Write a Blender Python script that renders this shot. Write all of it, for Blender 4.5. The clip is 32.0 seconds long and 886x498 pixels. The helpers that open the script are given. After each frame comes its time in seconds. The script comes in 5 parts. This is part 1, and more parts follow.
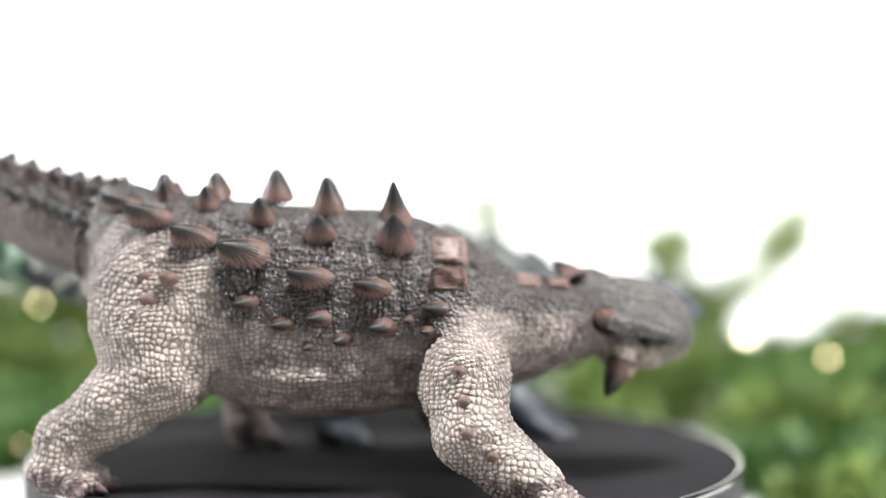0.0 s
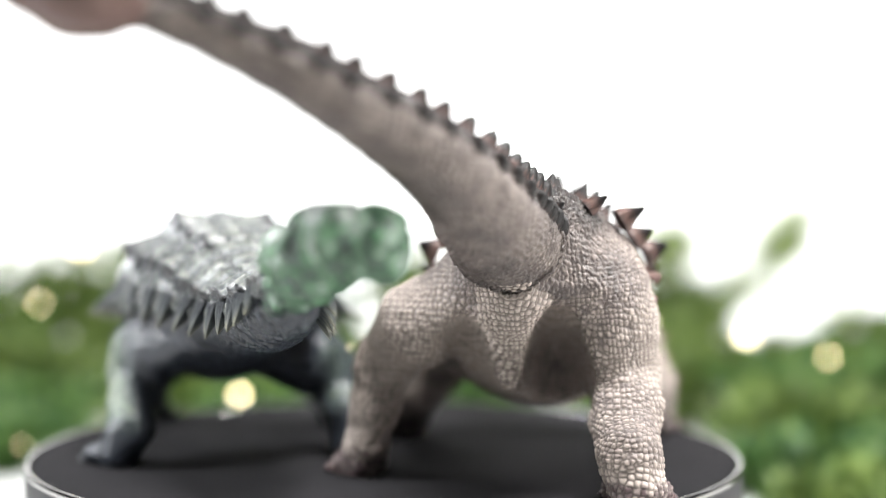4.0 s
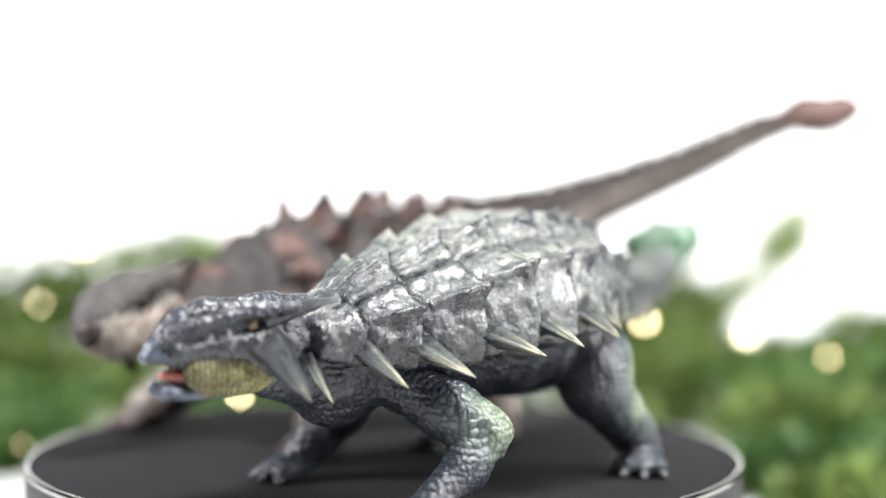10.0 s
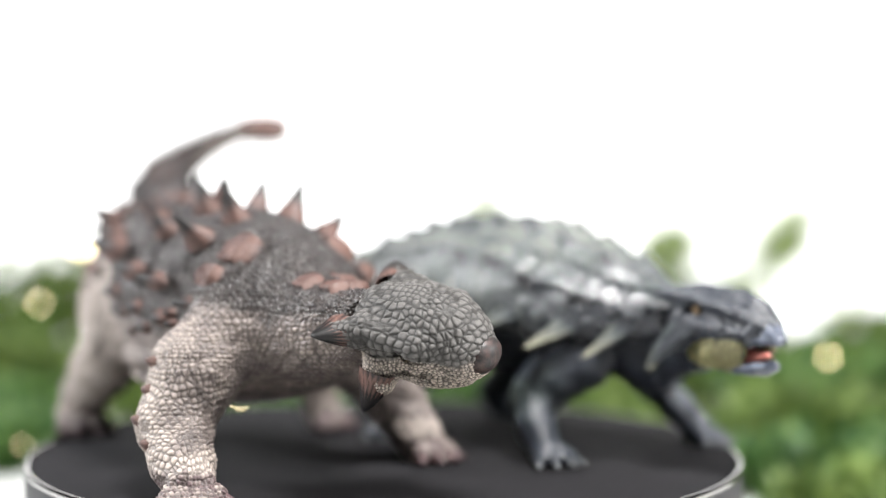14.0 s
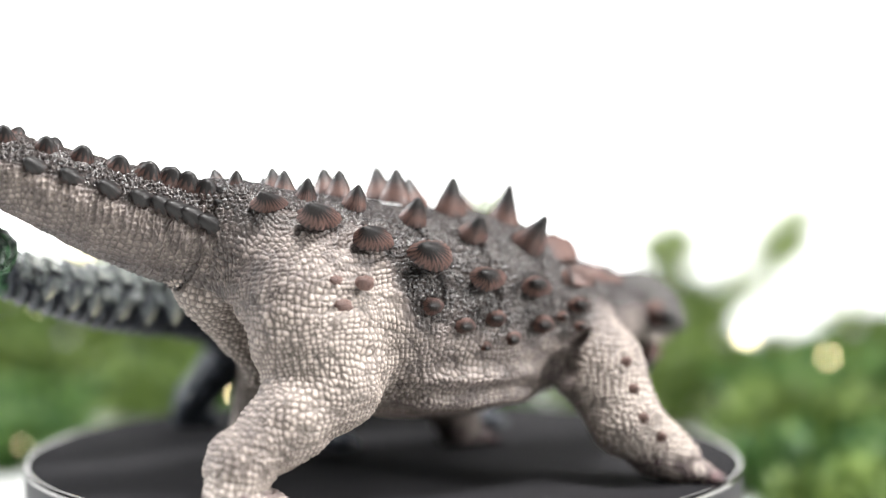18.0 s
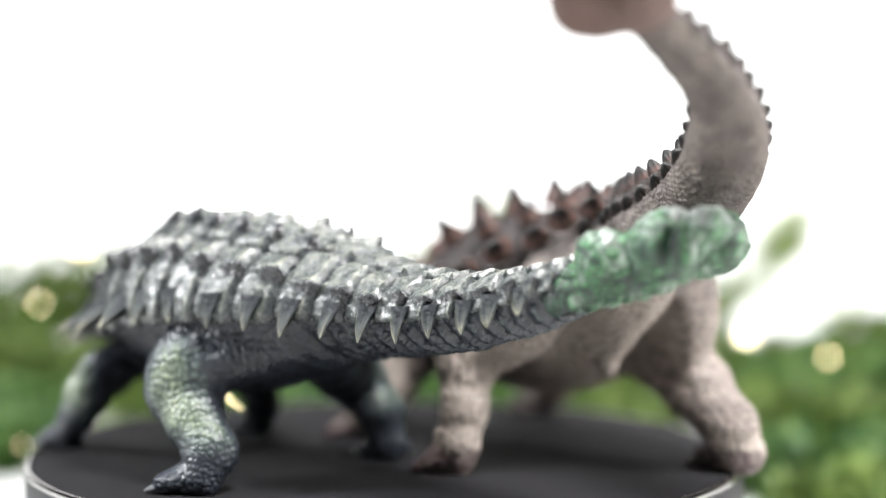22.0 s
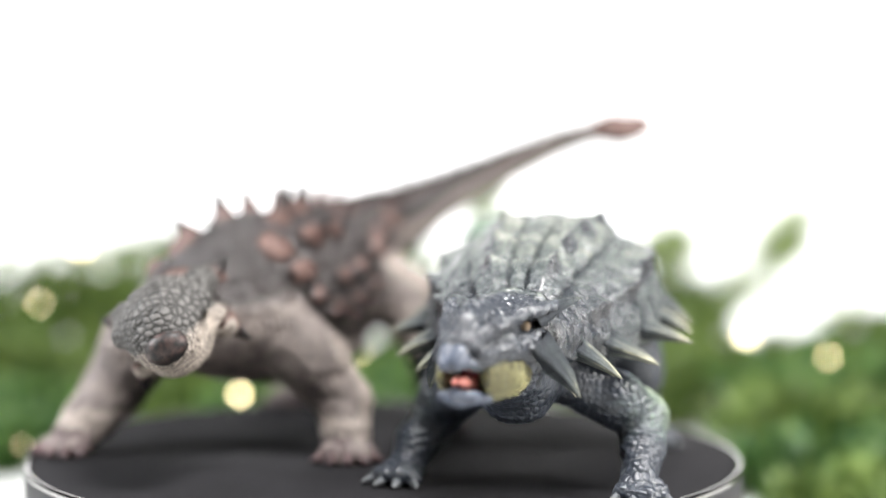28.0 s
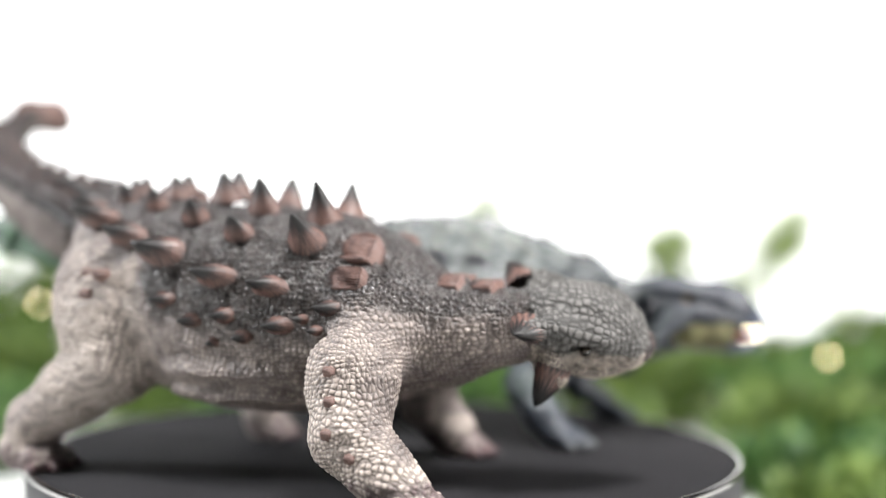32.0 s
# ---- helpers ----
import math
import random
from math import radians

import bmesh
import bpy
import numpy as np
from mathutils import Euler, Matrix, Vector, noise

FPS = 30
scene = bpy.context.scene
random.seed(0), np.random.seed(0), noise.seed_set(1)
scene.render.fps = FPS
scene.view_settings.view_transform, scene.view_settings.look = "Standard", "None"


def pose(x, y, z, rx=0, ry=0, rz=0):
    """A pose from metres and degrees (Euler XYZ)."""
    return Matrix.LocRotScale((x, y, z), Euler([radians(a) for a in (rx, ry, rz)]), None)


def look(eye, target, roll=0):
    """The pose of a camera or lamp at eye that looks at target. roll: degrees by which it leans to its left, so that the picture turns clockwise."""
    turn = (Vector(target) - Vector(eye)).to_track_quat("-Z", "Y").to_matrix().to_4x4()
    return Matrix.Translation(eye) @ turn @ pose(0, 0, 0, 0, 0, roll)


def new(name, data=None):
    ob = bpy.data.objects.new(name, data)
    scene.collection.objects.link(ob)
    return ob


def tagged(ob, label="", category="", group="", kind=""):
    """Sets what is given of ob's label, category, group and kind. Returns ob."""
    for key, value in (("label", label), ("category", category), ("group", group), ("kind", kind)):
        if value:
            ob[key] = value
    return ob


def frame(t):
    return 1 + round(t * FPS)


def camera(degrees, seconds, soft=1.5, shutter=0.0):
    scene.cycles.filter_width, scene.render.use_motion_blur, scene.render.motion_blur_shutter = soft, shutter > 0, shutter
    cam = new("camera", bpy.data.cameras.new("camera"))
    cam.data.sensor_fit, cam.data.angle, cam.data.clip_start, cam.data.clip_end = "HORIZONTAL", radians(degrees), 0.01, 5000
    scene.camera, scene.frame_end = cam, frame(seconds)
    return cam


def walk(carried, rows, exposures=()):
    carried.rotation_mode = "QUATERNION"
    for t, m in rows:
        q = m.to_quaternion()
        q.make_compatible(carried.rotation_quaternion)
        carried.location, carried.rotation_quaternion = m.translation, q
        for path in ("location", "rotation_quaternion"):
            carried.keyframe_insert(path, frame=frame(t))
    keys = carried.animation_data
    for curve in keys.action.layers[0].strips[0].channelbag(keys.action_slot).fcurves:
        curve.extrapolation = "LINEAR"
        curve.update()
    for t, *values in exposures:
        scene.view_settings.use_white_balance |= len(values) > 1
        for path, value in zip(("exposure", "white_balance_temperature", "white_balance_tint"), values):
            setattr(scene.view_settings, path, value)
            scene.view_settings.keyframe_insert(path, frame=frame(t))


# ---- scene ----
# Two painted dinosaur figurines on a turning display plate, a still camera before them.
MM = 0.001
RATE = 21.86            # degrees a second by which the plate turns
cam = camera(38.43, 32.0, 1.1)
cam.data.dof.use_dof = True
cam.data.dof.focus_distance = 0.339
cam.data.dof.aperture_fstop = 3.1
EYE = pose(0, -0.433, 0.0749, 90 - 0.909, 0, -2.437) @ pose(0, 0, 0, 0, 0, 0.328)
walk(cam, [(0.0, EYE), (32.0, EYE)])

# ---- light ----
world = bpy.data.worlds.new("world")
scene.world = world
world.use_nodes = True
world.node_tree.nodes["Background"].inputs[0].default_value = (0.95, 0.97, 1.0, 1)
world.node_tree.nodes["Background"].inputs[1].default_value = 0.045


def softbox(name, eye, target, w, h, watts, colour=(1, 1, 1)):
    lamp = bpy.data.lights.new(name, "AREA")
    lamp.shape, lamp.size, lamp.size_y, lamp.energy, lamp.color = "RECTANGLE", w, h, watts, colour
    ob = new(name, lamp)
    ob.matrix_world = look(eye, target)
    return ob


softbox("ceiling_softbox", (0.12, -0.24, 0.68), (0, 0, 0.02), 0.20, 0.16, 15, (1, 0.99, 0.975))
softbox("side_screen", (-0.74, -0.05, 0.42), (0, 0, 0.04), 0.20, 0.26, 13, (0.97, 0.985, 1))
softbox("side_screen", (0.74, -0.26, 0.40), (0, 0, 0.04), 0.20, 0.26, 13, (1, 0.99, 0.97))
scene.view_settings.exposure = 0.0


# ---- materials ----
def material(name):
    m = bpy.data.materials.new(name)
    m.use_nodes = True
    return m, m.node_tree.nodes, m.node_tree.links, m.node_tree.nodes["Principled BSDF"]


def ramp(nodes, links, source, stops):
    r = nodes.new("ShaderNodeValToRGB")
    while len(r.color_ramp.elements) < len(stops):
        r.color_ramp.elements.new(0.5)
    for e, (p, c) in zip(r.color_ramp.elements, stops):
        e.position, e.color = p, (*c, 1) if len(c) == 3 else (c[0], c[0], c[0], 1)
    links.new(source, r.inputs[0])
    return r.outputs[0]


def coords(nodes):
    return nodes.new("ShaderNodeTexCoord").outputs["Object"]


def noise_tex(nodes, links, where, scale, detail=4, rough=0.6):
    n = nodes.new("ShaderNodeTexNoise")
    n.inputs["Scale"].default_value, n.inputs["Detail"].default_value, n.inputs["Roughness"].default_value = scale, detail, rough
    links.new(where, n.inputs["Vector"])
    return n.outputs["Fac"]


def cells(nodes, links, where, scale, feature="DISTANCE_TO_EDGE", randomness=0.8):
    v = nodes.new("ShaderNodeTexVoronoi")
    v.feature = feature
    v.inputs["Scale"].default_value, v.inputs["Randomness"].default_value = scale, randomness
    links.new(where, v.inputs["Vector"])
    return v.outputs["Distance"]


def math_node(nodes, links, op, a, b=0.0, c=None):
    n = nodes.new("ShaderNodeMath")
    n.operation = op
    for i, v in enumerate((a, b, c)):
        if v is None:
            continue
        if isinstance(v, (int, float)):
            n.inputs[i].default_value = v
        else:
            links.new(v, n.inputs[i])
    return n.outputs[0]


def mix(nodes, links, fac, a, b, blend="MIX"):
    n = nodes.new("ShaderNodeMix")
    n.data_type, n.blend_type = "RGBA", blend
    for i, v in ((0, fac), (6, a), (7, b)):
        if isinstance(v, (int, float)):
            n.inputs[i].default_value = v
        elif isinstance(v, tuple):
            n.inputs[i].default_value = (*v, 1)
        else:
            links.new(v, n.inputs[i])
    return n.outputs[2]


def bump(nodes, links, height, distance, normal=None, strength=1.0):
    n = nodes.new("ShaderNodeBump")
    n.inputs["Strength"].default_value, n.inputs["Distance"].default_value = strength, distance
    links.new(height, n.inputs["Height"])
    if normal is not None:
        links.new(normal, n.inputs["Normal"])
    return n.outputs[0]


def attribute(nodes, name):
    a = nodes.new("ShaderNodeAttribute")
    a.attribute_name = name
    return a.outputs["Fac"]


def skin(name, stops, relief, rough, wash, depth=0.7, cut=(0.55, 0.78), stained=0.5, pores=1300, shine=0.3):
    """Hide with sculpted scales: pigment by the vertex value 'pigment', dark wash in the sculpted joints ('joint'), stains and fine grain."""
    m, nodes, links, p = material(name)
    where = coords(nodes)
    raw, joint = attribute(nodes, "pigment"), attribute(nodes, "joint")
    beads = ramp(nodes, links, raw, [(cut[0], (0.0,)), (cut[1], (1.0,))])
    grain = noise_tex(nodes, links, where, pores)
    patch = noise_tex(nodes, links, where, 130, 5, 0.65)
    speck = noise_tex(nodes, links, where, 420, 4, 0.7)
    pig = math_node(nodes, links, "ADD", raw, math_node(nodes, links, "MULTIPLY_ADD", patch, 0.5, -0.25))
    col = ramp(nodes, links, pig, stops)
    stain = ramp(nodes, links, speck, [(0.46, (0.0,)), (0.74, (stained,))])
    wet = math_node(nodes, links, "MAXIMUM", math_node(nodes, links, "MULTIPLY", joint, depth), stain)
    col = mix(nodes, links, wet, col, wash)
    links.new(col, p.inputs["Base Color"])
    p.inputs["Specular IOR Level"].default_value = shine
    gloss = math_node(nodes, links, "MULTIPLY_ADD", beads, -0.20, rough)
    links.new(math_node(nodes, links, "MULTIPLY_ADD", grain, 0.25, math_node(nodes, links, "ADD", gloss, -0.12)), p.inputs["Roughness"])
    bead = ramp(nodes, links, cells(nodes, links, where, 850, "F1", 0.9), [(0.0, (1.0,)), (0.35, (0.75,)), (0.62, (0.0,))])
    height = math_node(nodes, links, "ADD", grain, math_node(nodes, links, "MULTIPLY", speck, 0.8))
    height = math_node(nodes, links, "ADD", height, math_node(nodes, links, "MULTIPLY", math_node(nodes, links, "MULTIPLY", bead, beads), 2.0))
    links.new(bump(nodes, links, height, relief), p.inputs["Normal"])
    return m


def horn(name, stops, rough, relief=0.0006, crumple=0.0, coat=0.0, shine=0.3):
    """Glossy painted horn; 'pigment' runs from base to tip, or from hollow to crest. crumple: relief of coarse lumps."""
    m, nodes, links, p = material(name)
    where = coords(nodes)
    fleck = noise_tex(nodes, links, where, 420, 6, 0.7)
    lump = noise_tex(nodes, links, where, 175, 2, 0.5)
    pig = math_node(nodes, links, "ADD", attribute(nodes, "pigment"), math_node(nodes, links, "MULTIPLY_ADD", fleck, 0.5, -0.25))
    if crumple:
        pig = math_node(nodes, links, "ADD", pig, math_node(nodes, links, "MULTIPLY_ADD", lump, 0.45, -0.22))
    col = ramp(nodes, links, pig, stops)
    links.new(col, p.inputs["Base Color"])
    links.new(ramp(nodes, links, fleck, [(0.3, (rough,)), (0.75, (rough + 0.22,))]), p.inputs["Roughness"])
    p.inputs["Coat Weight"].default_value, p.inputs["Coat Roughness"].default_value = coat, 0.10
    p.inputs["Specular IOR Level"].default_value = shine
    normal = bump(nodes, links, fleck, relief)
    if crumple:
        normal = bump(nodes, links, lump, crumple, normal)
    links.new(normal, p.inputs["Normal"])
    return m


def plain(name, colour, rough=0.5, metal=0.0, glow=0.0, variation=0.12, scale=200, relief=0.0):
    m, nodes, links, p = material(name)
    n = noise_tex(nodes, links, coords(nodes), scale)
    dark = tuple(c * (1 - variation) for c in colour)
    light = tuple(min(1, c * (1 + variation)) for c in colour)
    links.new(ramp(nodes, links, n, [(0.3, dark), (0.7, light)]), p.inputs["Base Color"])
    p.inputs["Roughness"].default_value, p.inputs["Metallic"].default_value = rough, metal
    if glow:
        p.inputs["Emission Color"].default_value = (*colour, 1)
        p.inputs["Emission Strength"].default_value = glow
    if relief:
        links.new(bump(nodes, links, n, relief), p.inputs["Normal"])
    return m


HIDE_BROWN = skin("brown_hide", [(0.0, (0.10, 0.068, 0.070)), (0.14, (0.43, 0.370, 0.328)), (0.40, (0.365, 0.310, 0.273)), (0.58, (0.185, 0.153, 0.140)), (0.74, (0.056, 0.050, 0.048)), (0.95, (0.026, 0.025, 0.026))],
                  0.00022, 0.46, (0.040, 0.030, 0.027), 0.80, (0.55, 0.78), 0.35, 1300, 0.42)
HEAD_BROWN = skin("brown_head_hide", [(0.0, (0.46, 0.39, 0.33)), (0.40, (0.34, 0.295, 0.26)), (0.6, (0.105, 0.098, 0.092)), (1.0, (0.095, 0.090, 0.086))], 0.0002, 0.52, (0.014, 0.013, 0.012), 0.95, (1.5, 1.6), 0.3, 1300, 0.3)
SPIKE_BROWN = horn("brown_horn", [(0.0, (0.012, 0.010, 0.011)), (0.24, (0.120, 0.068, 0.056)), (0.42, (0.066, 0.037, 0.032)), (0.56, (0.009, 0.008, 0.008))], 0.38, 0.0003, 0, 0.06, 0.3)
STUD_DARK = horn("dark_horn", [(0.0, (0.010, 0.009, 0.009)), (0.24, (0.042, 0.027, 0.024)), (0.5, (0.009, 0.008, 0.008))], 0.34, 0.0003, 0, 0.06, 0.3)
CLUB_BROWN = horn("brown_club_horn", [(0.0, (0.13, 0.078, 0.066)), (1.0, (0.075, 0.045, 0.039))], 0.36)
CLAW_BROWN = horn("brown_claw", [(0.0, (0.16, 0.10, 0.10)), (1.0, (0.02, 0.015, 0.018))], 0.2)
HIDE_GREEN = skin("green_hide", [(0.0, (0.016, 0.017, 0.023)), (0.34, (0.029, 0.035, 0.048)), (0.56, (0.085, 0.112, 0.100)), (0.78, (0.20, 0.25, 0.165)), (1.0, (0.40, 0.42, 0.31))],
                  0.00018, 0.32, (0.020, 0.024, 0.030), 0.8, (1.5, 1.6), 0.3, 1300, 0.5)
PLATE_GREEN = horn("green_armour", [(0.0, (0.007, 0.008, 0.011)), (0.22, (0.017, 0.020, 0.026)), (0.48, (0.038, 0.045, 0.048)), (0.74, (0.078, 0.089, 0.084)), (1.0, (0.22, 0.225, 0.19))], 0.17, 0.0006, 0.0022, 0.2, 0.75)
SPIKE_GREEN = horn("green_armour_spike", [(0.0, (0.012, 0.015, 0.020)), (0.30, (0.040, 0.048, 0.050)), (0.58, (0.095, 0.100, 0.088)), (0.82, (0.34, 0.33, 0.24)), (1.0, (0.50, 0.48, 0.35))], 0.36, 0.0011, 0.0012, 0.0)
CLUB_GREEN = skin("green_club_hide", [(0.0, (0.012, 0.02, 0.022)), (0.26, (0.030, 0.085, 0.045)), (0.46, (0.062, 0.205, 0.075)), (0.66, (0.28, 0.37, 0.30)), (0.86, (0.52, 0.56, 0.53))], 0.0006, 0.30, (0.010, 0.018, 0.016), 0.9, (1.5, 1.6), 0.5, 900, 0.6)
HEAD_GREEN = skin("green_head_hide", [(0.0, (0.010, 0.012, 0.020)), (0.45, (0.011, 0.012, 0.019)), (0.7, (0.017, 0.020, 0.029)), (1.0, (0.060, 0.068, 0.080))], 0.00010, 0.25, (0.050, 0.056, 0.064), 0.75, (1.5, 1.6), 0.1, 1300, 0.5)
POUCH_GREEN = skin("yellow_cheek_hide", [(0.0, (0.025, 0.026, 0.022)), (0.35, (0.10, 0.092, 0.048)), (0.7, (0.33, 0.305, 0.135)), (1.0, (0.48, 0.45, 0.24))], 0.0004, 0.4, (0.04, 0.036, 0.016), 0.95, (1.5, 1.6))
CLAW_GREEN = horn("grey_claw", [(0.0, (0.03, 0.034, 0.045)), (1.0, (0.12, 0.125, 0.13))], 0.3)
BEAK_GREEN = plain("grey_beak", (0.052, 0.062, 0.088), 0.34, 0, 0, 0.5, 420, 0.0005)
MOUTH = plain("red_mouth", (0.42, 0.07, 0.065), 0.2)
TONGUE = plain("pink_tongue", (0.62, 0.22, 0.18), 0.18)
EYE_MAT = plain("dark_glossy_eye", (0.02, 0.015, 0.01), 0.05)
EYE_AMBER = plain("amber_eye", (0.17, 0.12, 0.075), 0.06)


def felt(name, colour):
    """Napped cloth with lint specks."""
    m, nodes, links, p = material(name)
    where = coords(nodes)
    nap, cloud = noise_tex(nodes, links, where, 1800), noise_tex(nodes, links, where, 45, 3)
    base = ramp(nodes, links, nap, [(0.3, tuple(c * 0.55 for c in colour)), (0.7, tuple(c * 1.45 for c in colour))])
    base = mix(nodes, links, 1.0, base, ramp(nodes, links, cloud, [(0.3, (0.8,)), (0.7, (1.15,))]), "MULTIPLY")
    lint = ramp(nodes, links, cells(nodes, links, where, 130, "F1", 1.0), [(0.035, (0.7,)), (0.05, (0.0,))])
    some = ramp(nodes, links, noise_tex(nodes, links, where, 70, 1), [(0.52, (0.0,)), (0.58, (1.0,))])
    links.new(mix(nodes, links, math_node(nodes, links, "MULTIPLY", lint, some), base, (0.30, 0.30, 0.29)), p.inputs["Base Color"])
    p.inputs["Roughness"].default_value = 0.93
    p.inputs["Specular IOR Level"].default_value = 0.2
    links.new(bump(nodes, links, nap, 0.0005), p.inputs["Normal"])
    return m


FELT = felt("black_felt", (0.0080, 0.0075, 0.0090))
CHROME = plain("chrome_rim", (0.36, 0.35, 0.345), 0.12, 1.0)
BAND = plain("black_band", (0.018, 0.018, 0.020), 0.55)
BASE_BLACK = plain("black_plastic", (0.02, 0.02, 0.022), 0.35)
GREY_WALL = plain("grey_wall_paint", (0.30, 0.30, 0.30), 0.8, 0, 0, 0.05, 8)
WHITE = plain("white_board", (0.55, 0.55, 0.54), 0.6, 0, 0, 0.03, 8)
BACKDROP = plain("white_backdrop", (1.0, 1.0, 1.0), 0.8, 0, 1.7, 0.0, 3)
BULB = plain("warm_bulb", (1.0, 0.80, 0.45), 0.4, 0, 22, 0.0)
WIRE = plain("wire", (0.05, 0.08, 0.04), 0.5)
STEM = plain("green_stem", (0.10, 0.13, 0.05), 0.6)


def leaf_material(name, dark, light):
    """Thin plastic leaves that let part of the light through."""
    m, nodes, links, p = material(name)
    info = nodes.new("ShaderNodeNewGeometry")
    col = ramp(nodes, links, info.outputs["Random Per Island"], [(0.0, dark), (1.0, light)])
    vein = noise_tex(nodes, links, coords(nodes), 260)
    col = mix(nodes, links, 1.0, col, ramp(nodes, links, vein, [(0.3, (0.75,)), (0.7, (1.2,))]), "MULTIPLY")
    links.new(col, p.inputs["Base Color"])
    p.inputs["Roughness"].default_value = 0.5
    glow = nodes.new("ShaderNodeBsdfTranslucent")
    links.new(col, glow.inputs["Color"])
    both = nodes.new("ShaderNodeMixShader")
    both.inputs[0].default_value = 0.45
    links.new(p.outputs[0], both.inputs[1])
    links.new(glow.outputs[0], both.inputs[2])
    links.new(both.outputs[0], nodes["Material Output"].inputs["Surface"])
    return m


LEAF = leaf_material("green_leaf", (0.045, 0.090, 0.019), (0.25, 0.34, 0.095))
LEAF_PALE = leaf_material("pale_green_leaf", (0.15, 0.22, 0.045), (0.42, 0.52, 0.19))
LEAF_DARK = leaf_material("deep_green_leaf", (0.022, 0.078, 0.022), (0.15, 0.255, 0.070))


# ---- mesh helpers ----
def mesh_of(name, verts, faces, mat, pigment=None, smooth=True, joint=None):
    """verts in millimetres."""
    me = bpy.data.meshes.new(name)
    verts = np.asarray(verts, dtype=float) * MM
    if isinstance(faces, np.ndarray):
        me.vertices.add(len(verts))
        me.vertices.foreach_set("co", verts.ravel())
        n, k = faces.shape
        me.loops.add(n * k)
        me.loops.foreach_set("vertex_index", faces.ravel().astype(np.int32))
        me.polygons.add(n)
        me.polygons.foreach_set("loop_start", np.arange(0, n * k, k, dtype=np.int32))
        me.update(calc_edges=True)
        me.validate()
    else:
        me.from_pydata([tuple(v) for v in verts], [], faces)
    if smooth:
        me.polygons.foreach_set("use_smooth", [True] * len(me.polygons))
    if pigment is not None:
        me.attributes.new("pigment", "FLOAT", "POINT").data.foreach_set("value", np.asarray(pigment, dtype=np.float32))
    if joint is not None:
        me.attributes.new("joint", "FLOAT", "POINT").data.foreach_set("value", np.asarray(joint, dtype=np.float32))
    me.materials.append(mat)
    me.update()
    # faces look outwards
    c = np.empty(len(me.polygons) * 3)
    n, a = np.empty(len(c)), np.empty(len(me.polygons))
    me.polygons.foreach_get("center", c), me.polygons.foreach_get("normal", n), me.polygons.foreach_get("area", a)
    c, n = c.reshape(-1, 3), n.reshape(-1, 3)
    if ((c - verts.mean(0)) * n).sum(1) @ a < 0:
        me.flip_normals()
    return me


def part(name, me, parent, label="", m=None):
    ob = new(name, me)
    ob.parent = parent
    if m is not None:
        ob.matrix_basis = m
    return tagged(ob, label)


